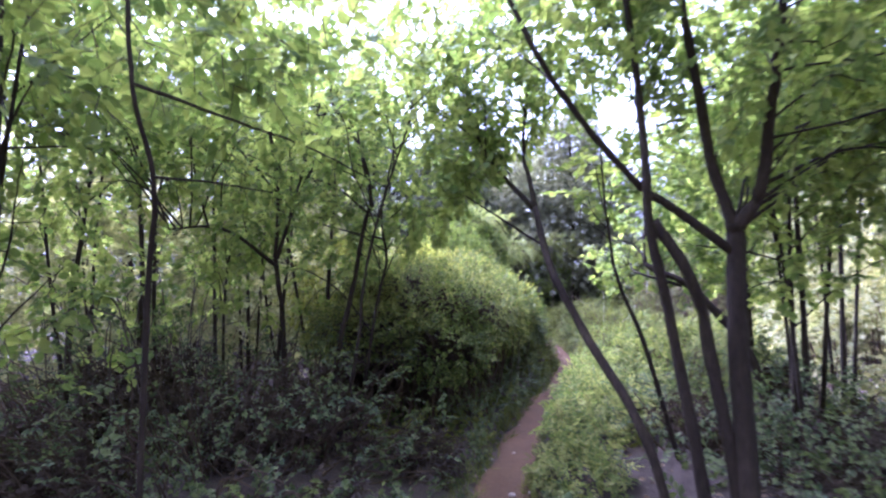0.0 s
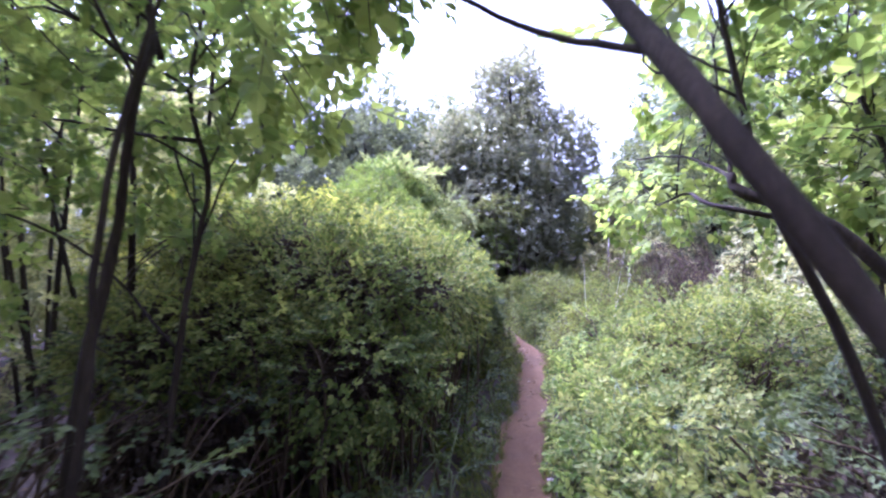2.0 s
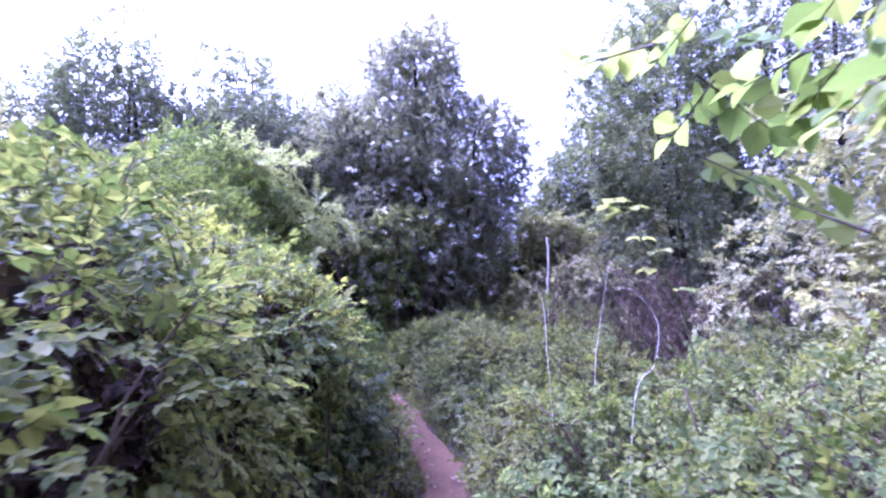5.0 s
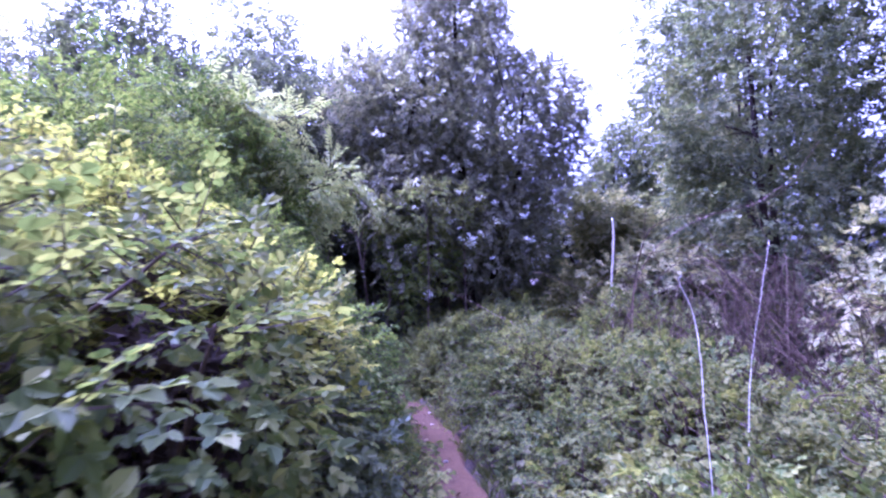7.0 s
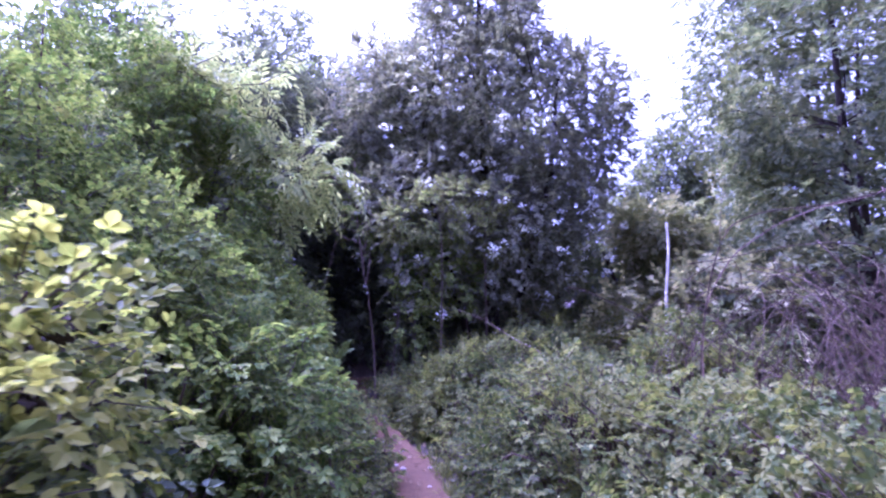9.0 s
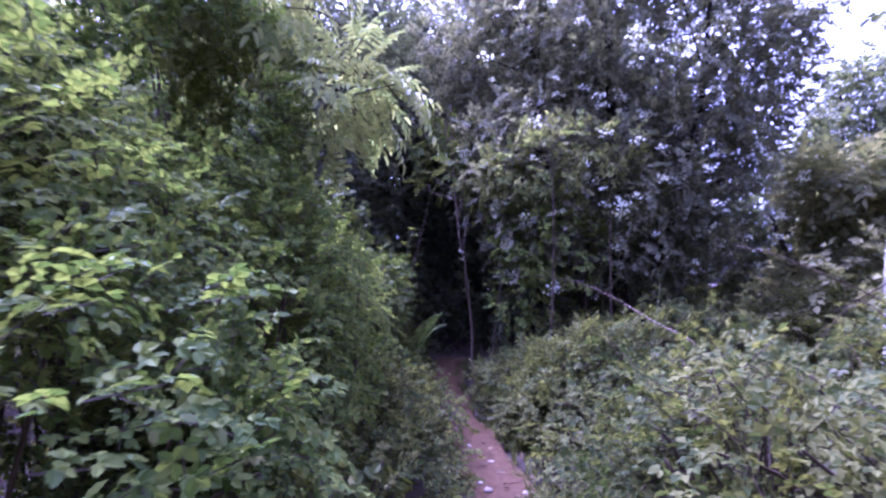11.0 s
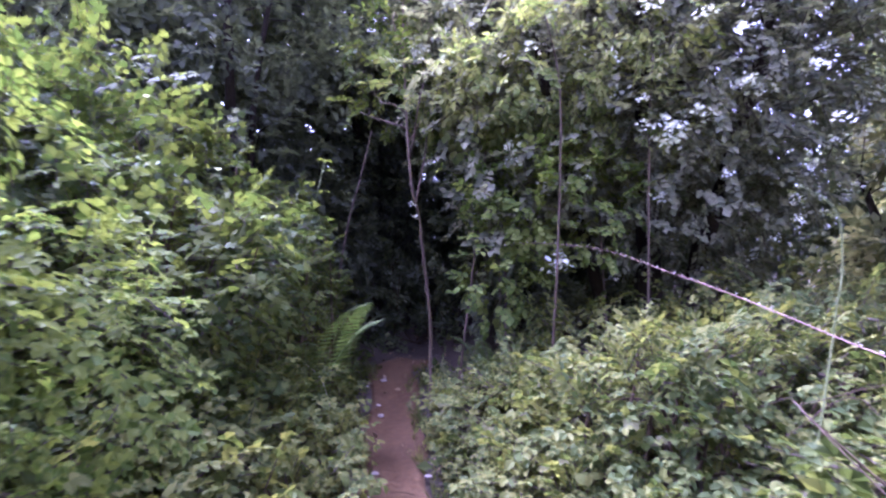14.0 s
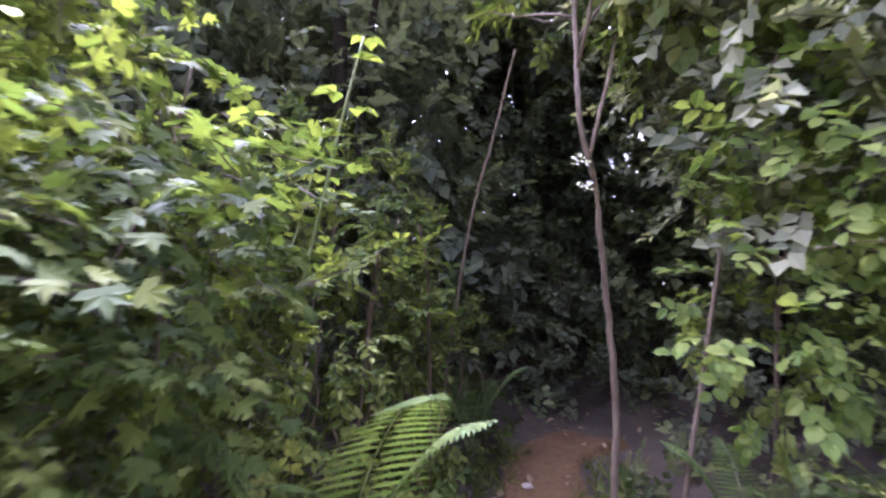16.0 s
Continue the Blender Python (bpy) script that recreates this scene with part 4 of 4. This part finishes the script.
dead_stem([(2.72, 9.4, -0.1), (2.74, 9.46, 0.6), (2.75, 9.5, 1.0), (2.77, 9.54, 1.16), (2.75, 9.58, 1.29), (2.76, 9.58, 1.3)], 0.002, 0.0013, "bleached bare dead stem standing in the brambles", DEAD)
dead_stem([(3.3, 10.0, -0.1), (3.41, 10.06, 0.67), (3.49, 10.11, 0.9), (3.58, 10.13, 1.2), (3.64, 10.14, 1.45)], 0.0022, 0.0012, "tall pale dead stem among brambles", DEAD)
dead_stem([(2.7, 8.75, -0.1), (2.79, 8.73, 0.73), (2.9, 8.75, 0.89), (2.97, 8.79, 1.1), (2.9, 8.84, 1.24), (2.84, 8.86, 1.25)], 0.0023, 0.0014, "pale dead stem with a hooked tip", DEAD)
dead_stem([(5.34, 14.6, 0.0), (5.36, 14.6, 1.1), (5.4, 14.58, 1.7), (5.42, 14.6, 2.06)], 0.017, 0.012, "broken pale dead stump in the brambles", DEAD, "dead_stump")
dead_stem([(4.43, 12.65, -0.1), (4.43, 12.65, 0.86), (4.51, 12.5, 1.59), (4.67, 12.37, 1.79), (5.03, 12.09, 1.83), (5.34, 11.79, 1.96), (5.57, 11.61, 2.35)], 0.006, 0.0025,
          "arching brown dead branch over the scrub", DRY_CANE, "dead_branch", "dead stems",
          [[(4.51, 12.5, 1.55), (4.6, 12.6, 1.9), (4.75, 12.6, 2.2)], [(5.03, 12.09, 1.83), (5.3, 12.1, 1.9), (5.5, 12.0, 1.75)], [(4.85, 12.2, 1.8), (4.9, 12.0, 1.5), (4.9, 11.9, 1.2)], [(5.2, 11.95, 1.9), (5.2, 11.8, 1.5), (5.1, 11.75, 1.1)]])
dead_stem([(4.55, 12.79, -0.1), (4.55, 12.79, 1.01), (4.68, 12.7, 1.47), (4.86, 12.56, 1.69), (5.08, 12.36, 1.83), (5.34, 12.12, 1.9), (5.5, 11.92, 2.04)], 0.005, 0.0025, "arching reddish dead cane over the scrub", CANE, "dead_branch")
tangle = thing("dead_bramble_tangle", (5.3, 12.2, 0.2), "tangle of brown dead bramble canes", "bramble")
for _ in range(150):
    g = Geo()
    p0 = np.array((rng.uniform(4.6, 6.8), rng.uniform(11.6, 13.2), 0.15))
    p2 = p0 + np.array((rng.normal(0, 0.55), rng.normal(0, 0.4), rng.uniform(0.6, 1.45)))
    p3 = p2 + np.array((rng.normal(0, 0.6), rng.normal(0, 0.4), rng.uniform(-0.8, -0.05)))
    tube(g, [p0, (p0 + p2) / 2 + rng.normal(0, 0.15, 3), p2, p3], 0.0045, 0.002, 4, 5, 0.008)
    part("cane", g, DRY_CANE, tangle, smooth=True)

low_canes = thing("dead_bramble_canes", (3.5, 13.0, 0.1), "low heap of dry pinkish-brown bramble canes", "bramble")
for _ in range(60):
    g = Geo()
    p0 = np.array((rng.uniform(3.25, 4.0), rng.uniform(12.3, 13.7), 0.1))
    p2 = p0 + np.array((rng.normal(0, 0.25), rng.normal(0, 0.3), rng.uniform(0.35, 0.75)))
    p3 = p2 + np.array((rng.normal(0, 0.35), rng.normal(0, 0.3), rng.uniform(-0.4, 0.05)))
    p3[0] = max(p3[0], 3.15)
    tube(g, [p0, (p0 + p2) / 2 + rng.normal(0, 0.08, 3), p2, p3], 0.0024, 0.0012, 4, 5, 0.004)
    part("cane", g, DRY_CANE, low_canes, smooth=True)

arch = thing("bramble_cane", (3.8, 13.2, 0.1), "long arching red-brown bramble cane with thorns", "bramble")
g = Geo()
line = tube(g, [(3.8, 13.2, -0.05), (3.75, 13.35, 0.5), (3.65, 13.6, 0.78), (3.53, 13.97, 0.89), (3.48, 14.4, 0.97), (3.46, 14.96, 1.04), (3.28, 15.4, 1.14), (2.95, 16.0, 1.18), (2.75, 16.3, 1.12)], 0.0026, 0.0014, 6, 8)
part("cane", g, CANE, arch, smooth=True)
thorn = Geo().add([(0, 0, 0), (0.004, 0.002, 0), (0.002, -0.003, 0), (0.004, 0, 0.012)], [(0, 1, 3), (1, 2, 3), (2, 0, 3), (0, 2, 1)]).mesh("thorn", [DEAD])
for k in range(8, len(line) - 2):
    ob = new("thorn", thorn)
    ob.parent = arch
    ob.matrix_parent_inverse = arch.matrix_world.inverted()
    ob.matrix_basis = Matrix.Translation(line[k] + np.array((0, 0, 0.004))) @ Euler((rng.uniform(-1, 1), rng.uniform(-1, 1), rng.uniform(0, 6))).to_matrix().to_4x4()
dead_stem([(2.95, 16.9, 0.0), (2.86, 16.45, 1.2), (3.03, 16.2, 1.14), (3.2, 16.0, 1.0)], 0.003, 0.002, "thin red cane crossing the hazel", CANE, "bramble_cane", "dead stems")
dead_stem([(1.5, 17.1, 0.05), (1.63, 17.06, 1.12), (1.77, 17.02, 1.73), (1.85, 17.0, 2.1)], 0.007, 0.005, "thin pale pole leaning inside the wood", SAPLING_BARK, "leaning_pole")
dead_stem([(1.6, 15.55, 0.0), (1.68, 15.59, 0.44), (1.76, 15.63, 0.46), (1.83, 15.63, 0.37), (1.88, 15.58, 0.25)], 0.002, 0.0015, "thin bleached bent stalk by the fern", DEAD)
dead_stem([(3.4, 14.0, 0.0), (3.55, 14.05, 0.8), (3.59, 14.06, 1.19), (3.5, 14.1, 1.3)], 0.003, 0.0018, "bent green bramble shoot rising from the patch", GREEN_STEM, "bramble_shoot", "bramble shoots")

def leafy_shoot(pts, n, size, mat, label, kind="bramble"):
    """A young shoot with leaves set along its stem."""
    top = thing("young_shoot", tuple(pts[0]), label, "plant", "young shoots")
    g = Geo()
    line = tube(g, pts, 0.005, 0.003, 5, 6)
    part("stem", g, GREEN_STEM, top, smooth=True)
    for k in range(n):
        q = line[int((0.45 + 0.55 * k / max(n - 1, 1)) * (len(line) - 1))]
        a = 2.4 * k
        g = Geo()
        for dy, sc in ((0, 1.0), (1.1, 0.85), (-1.1, 0.85)):
            v, t = leaf(size * sc, 0.38, 0.48, 0.1, 0.25, True)
            v = turned(turned(v, dy), a, -0.1, 0.1)
            g.add(v + q + np.array((math.cos(a), math.sin(a), 0.3)) * 0.03, t)
        part("leaf", g, mat, top)


leafy_shoot([(1.7, 15.6, 1.0), (1.72, 15.62, 1.15), (1.76, 15.64, 1.4), (1.8, 15.66, 1.62)], 7, 0.06, MAPLE, "tall young shoot standing above the hedge")
leafy_shoot([(1.5, 15.65, 0.9), (1.56, 15.75, 1.1), (1.6, 15.82, 1.45)], 6, 0.05, MAPLE, "young shoot with green leaves in the hedge")
leafy_shoot([(2.95, 8.5, -0.1), (2.9, 8.45, 1.0), (2.62, 8.4, 1.5), (2.5, 8.38, 1.6)], 9, 0.08, HERB, "lime-green shoot hanging over the path's edge")
leafy_shoot([(0.75, 10.3, 1.0), (0.79, 10.32, 1.65), (0.84, 10.26, 1.99)], 7, 0.05, HERB, "upright shoot on top of the hedge")
for x, y in [(3.72, 13.89), (3.68, 13.95), (3.78, 13.84)]:
    leafy_shoot([(x, y, 0.0), (x, y, 0.4), (x + 0.02, y, 0.6)], 4, 0.035, YELLOW, "small shoot with yellow leaves in the brambles")


def fern(x, y, n, size, label, turn=0.0, sweep=2 * math.pi):
    """Arching fronds, each with tapering rows of leaflets."""
    z = float(ground_z(x, y))
    top = thing("fern", (x, y, z), label, "fern", "ferns")
    for k in range(n):
        a = turn + sweep * k / n + rng.uniform(-0.2, 0.2)
        s = size * rng.uniform(0.75, 1.1)
        d = np.array((math.cos(a), math.sin(a), 0))
        side = np.array((-math.sin(a), math.cos(a), 0))
        g = Geo()
        pts = [np.array((x, y, z)) + d * s * 0.6 * h + UP * s * (1.9 * h - 0.95 * h * h) for h in np.linspace(0, 1, 5)]
        line = tube(g, pts, 0.004, 0.0015, 4, 9, 0, 1)
        m = len(line)
        tan = unit(np.gradient(line, axis=0))
        for i in range(4, m):
            u = (i - 4) / (m - 5)
            wl = 0.3 * s * (1 - u) ** 0.8 * min(1, 0.45 + 2.5 * u) + 0.01
            for sd in (1, -1):
                out = unit(side * sd + tan[i] * 0.35 - UP * 0.22)
                nrm = unit(np.cross(tan[i], side))
                ww = 0.008 * s / 0.6
                c = line[i]
                pts = [c]
                for q in (0.25, 0.5, 0.75):
                    e = c + out * wl * q - UP * 0.06 * wl * q * q
                    pts += [e + tan[i] * ww * (1.1 - 0.8 * q), e - tan[i] * ww * (1.1 - 0.8 * q) + nrm * 0.004]
                pts.append(c + out * wl - UP * 0.06 * wl)
                g.add(pts, [(0, 1, 2), (1, 3, 2), (2, 3, 4), (3, 5, 4), (4, 5, 6), (5, 7, 6)], 0)
        part("frond", g, [FERN, GREEN_STEM], top)


fern(1.66, 15.82, 5, 0.84, "lush green fern at the foot of the hedge", -2.5, 2.9)
fern(2.85, 16.55, 6, 0.5, "pale fern among hazel poles")
fern(1.62, 17.3, 6, 0.5, "dark fern beside the tunnel path")
fern(3.3, 15.3, 5, 0.35, "small fern in the bramble mound")

bush("herb_clump", "bright herb clump at the sapling's foot", "plant", [(2.5, 16.15, 0.05, 0.2, 0.2, 0.22), (2.75, 15.95, 0.1, 0.25, 0.25, 0.28)], "small", HERB, 170, 0.12, canes=6, cane_mat=GREEN_STEM)
bush("maple_spray", "light green maple sprays over the tunnel mouth", "shrub", [(2.75, 16.5, 2.2, 0.45, 0.3, 0.22), (2.3, 16.5, 2.35, 0.25, 0.25, 0.2)], "broad", HERB, 150, 0.14, canes=2, cane_mat=SAPLING_BARK)

# ---- blossom on the hawthorn ----
g = Geo()
fr = np.random.default_rng(5)
for k in range(18):
    c = fr.normal(0, 1, 3) * np.array((0.05, 0.05, 0.025))
    tilt = Euler((fr.uniform(-0.7, 0.7), fr.uniform(-0.7, 0.7), fr.uniform(0, 6))).to_matrix()
    ring = []
    for q in range(10):
        rr = 0.019 if q % 2 else 0.011
        ring.append(tuple(c + np.array(tilt @ Vector((rr * math.cos(q * 0.6283), rr * math.sin(q * 0.6283), 0.003 if q % 2 else 0)))))
    g.add([tuple(c)] + ring, [(0, 1 + q, 1 + (q + 1) % 10) for q in range(10)])
blossom = g.mesh("blossom", [PETAL])


def add_blossom(p, s):
    ob = new("blossom", blossom)
    ob.parent = hawthorn
    ob.matrix_parent_inverse = hawthorn.matrix_world.inverted()
    ob.matrix_basis = Matrix.Translation(p) @ Euler((rng.uniform(-0.5, 0.5), rng.uniform(-0.5, 0.5), rng.uniform(0, 6))).to_matrix().to_4x4() @ Matrix.Scale(s, 4)


for p in [(3.8, 15.88, 1.86), (3.84, 15.86, 1.8), (3.82, 15.9, 1.93), (3.19, 16.07, 1.1), (3.2, 16.05, 1.04), (3.81, 16.3, 2.5), (3.6, 16.2, 2.2), (2.0, 17.1, 2.66), (3.18, 16.6, 2.87), (3.1, 16.6, 2.8), (4.38, 15.9, 2.14), (2.86, 16.3, 2.46), (4.2, 16.0, 2.2), (3.4, 16.3, 2.5)]:
    add_blossom(p, 1.1)
bp, bn = shell([(4.0, 16.9, 2.2, 1.75, 1.25, 1.2), (4.0, 17.0, 4.0, 1.65, 1.45, 1.3), (3.95, 17.1, 5.5, 1.1, 1.1, 1.2), (5.2, 17.0, 3.2, 1.25, 1.15, 1.3)], 900, 0.1)
for p in bp[bp[:, 1] < 17.3][:270]:
    add_blossom(p, rng.uniform(0.4, 1.1))

hedge_end = [o for o in scene.objects if o.name.startswith("maple_bush")][-1]
for p in [(1.43, 15.11, 1.47), (1.2, 14.9, 1.75)]:
    g = Geo()
    for q in range(5):
        v, t = leaf(0.019, 0.5, 0.55, 0.15, -0.25, True)
        g.add(turned(v, q * 1.2566, -0.25, 0) + np.array(p), t)
    part("flower", g, PETAL, hedge_end, "white five-petalled wild rose flower")

# two small white clusters stand in for a bright highlight on the sapling
add_blossom((2.25, 16.36, 1.45), 0.4)
add_blossom((2.27, 16.34, 1.36), 0.35)

# ---- ground cover, litter and small things on the path ----
def cover(name, label, category, n, xr, yr, kind, mat, size, tall=0.6, gap=0.33, dense=0.0):
    p = np.stack([rng.uniform(*xr, n), rng.uniform(*yr, n), np.zeros(n)], 1)
    p = p[(np.abs(p[:, 0] - path_x(p[:, 1])) > gap) & (lumps(p, 1.7) > dense - 0.6)]
    p[:, 2] = ground_z(p[:, 0], p[:, 1]) - 0.01
    g = Geo()
    d = UP * tall + rng.normal(0, 0.5, (len(p), 3))
    d[:, 2] = np.abs(d[:, 2])
    scatter(g, kind, p, d, UP + rng.normal(0, 0.5, (len(p), 3)), size * rng.uniform(0.6, 1.4, len(p)))
    ob = part(name, g, [mat, TWIG], None)
    return tagged(ob, label, category, kind="stuff")


cover("ivy_carpet", "dark low ivy and seedlings on the wood floor", "undergrowth", 2400, (-6, 5), (-3, 8), "far", BRAMBLE_SHADE, 0.14)
cover("herb_carpet", "mixed green herbs under the brambles", "undergrowth", 5200, (-1, 7), (5, 17), "far", BRAMBLE, 0.15, gap=0.34)
cover("wood_floor_plants", "sparse shaded seedlings on the wood floor", "undergrowth", 1800, (-5, 9), (16.5, 24), "far", WOOD_LEAF, 0.18, gap=0.36)
edge_n = 2600
ey = rng.uniform(2.5, 17.5, edge_n)
side = np.where(rng.random(edge_n) < 0.5, -1, 1)
ep = np.stack([path_x(ey) + side * rng.uniform(0.15, 0.42, edge_n), ey, np.zeros(edge_n)], 1)
ep[:, 2] = ground_z(ep[:, 0], ep[:, 1]) - 0.01
g = Geo()
ed = UP + rng.normal(0, 0.35, (edge_n, 3))
scatter(g, "grass", ep, ed, rng.normal(0, 1, (edge_n, 3)), rng.uniform(0.05, 0.17, edge_n))
tagged(part("grass_verge", g, [BRAMBLE], None), "thin fresh grass along the path edge", "grass", kind="stuff")
g = Geo()
n = 9000
lp = np.stack([rng.uniform(-6, 6, n), rng.uniform(-2, 21, n), np.zeros(n)], 1)
on = np.abs(lp[:, 0] - path_x(lp[:, 1])) < 0.24
lp = lp[~on | (rng.random(n) < np.where(lp[:, 1] > 9, 0.9, 0.35))]
lp[:, 2] = ground_z(lp[:, 0], lp[:, 1]) + 0.012
lv, lt = leaf(1.0, 0.33, 0.48, 0.12, 0.2)
for p in lp:
    m = np.array(Euler((rng.normal(0, 0.4), rng.normal(0, 0.4), rng.uniform(0, 6.3))).to_matrix())
    g.add(lv @ m.T * rng.uniform(0.025, 0.06) + p, lt)
tagged(part("leaf_litter", g, [DRY_LEAF], None), "brown fallen leaves on the ground", "leaf litter", kind="stuff")
for k in range(30):
    y = rng.uniform(3, 18)
    x = path_x(y) + rng.uniform(-0.26, 0.26)
    z = float(np.interp(y, (0, 9, 13, 16.4, 17, 30), (0.0, -0.2, -0.12, -0.06, 0.06, 0.3))) + 0.012
    a, l = rng.uniform(0, 6.3), rng.uniform(0.02, 0.09)
    d = np.array((math.cos(a), math.sin(a), 0)) * l
    g = Geo()
    tube(g, [np.array((x, y, z)) - d, np.array((x, y, z)) + np.array((d[1], -d[0], 0)) * 0.2, np.array((x, y, z)) + d], 0.003, 0.0015, 5, 3)
    tagged(part("fallen_twig", g, DRY_CANE, None, smooth=True), "short dry brown twig lying on the path", "twig", "twigs on the path")
for k in range(40):
    y = rng.uniform(3, 18)
    x = path_x(y) + rng.uniform(-0.24, 0.24)
    z = float(np.interp(y, (0, 9, 13, 16.4, 17, 30), (0.0, -0.2, -0.12, -0.06, 0.06, 0.3)))
    bm = bmesh.new()
    bmesh.ops.create_icosphere(bm, subdivisions=2, radius=1)
    sc = rng.uniform(0.008, 0.022)
    for v in bm.verts:
        v.co *= 1 + 0.25 * noise.noise(v.co * 1.4 + Vector((k, 0, 0)))
        v.co = Vector((v.co.x * sc * 1.3 + x, v.co.y * sc + y, v.co.z * sc * 0.6 + z + 0.006))
    me = bpy.data.meshes.new("pebble")
    bm.to_mesh(me)
    bm.free()
    me.materials.append(STONE)
    tagged(new("pebble", me), "small pale pebble pressed into the path", "stone", "pebbles on the path")

# ---- single leaves on the sides of the bushes that face the path ----
def one_leaf(seed, three, mat):
    r = np.random.default_rng(seed)
    g = Geo()
    for dy, sc in (((0, 1.0), (1.15, 0.85), (-1.15, 0.85)) if three else ((0, 1.3),)):
        v, t = leaf(0.034 * sc * r.uniform(0.9, 1.1), 0.38, 0.48, 0.12, 0.22, True)
        g.add(turned(v, dy, 0, 0, (0.012, 0, 0)), t)
    return g.mesh("leaf", [mat])


def single_leaves(mats, y0, y1, n, sign):
    """Leaf objects, children of the bush on whose path side they sit."""
    owners = [o for o in scene.objects if o.parent is None and o.get("group") in (HEDGE, RIGHT, EDGE) and y0 <= o.location.y < y1 and (o.location.x - path_x(o.location.y)) * sign > 0]
    shapes = [one_leaf(k, k % 3 < 2, mats[k % len(mats)]) for k in range(4)]
    for o in owners:
        skin = [c for c in o.children if c.name.startswith("foliage")][0].data
        co = np.empty(len(skin.vertices) * 3, np.float32)
        skin.vertices.foreach_get("co", co)
        co = co.reshape(-1, 3)
        off = np.abs(co[:, 0] - path_x(co[:, 1]))
        order = np.nonzero((off < np.quantile(off, 0.35)) & (co[:, 2] > 0.1))[0]
        for k in rng.choice(order, min(n, len(order)), replace=False):
            ob = new("leaf", shapes[rng.integers(0, 4)])
            ob.parent = o
            ob.matrix_parent_inverse = o.matrix_world.inverted()
            yaw = rng.normal(0 if sign < 0 else math.pi, 0.9)
            ob.matrix_basis = Matrix.Translation(Vector([float(q) for q in co[k]])) @ Euler((rng.normal(0, 0.3), rng.uniform(0, 0.6), yaw)).to_matrix().to_4x4() @ Matrix.Scale(rng.uniform(0.7, 1.25), 4)


single_leaves([MAPLE, BRAMBLE], 9.0, 17.0, 130, -1)
single_leaves([BRAMBLE, BRAMBLE_PALE], 9.0, 17.0, 90, 1)
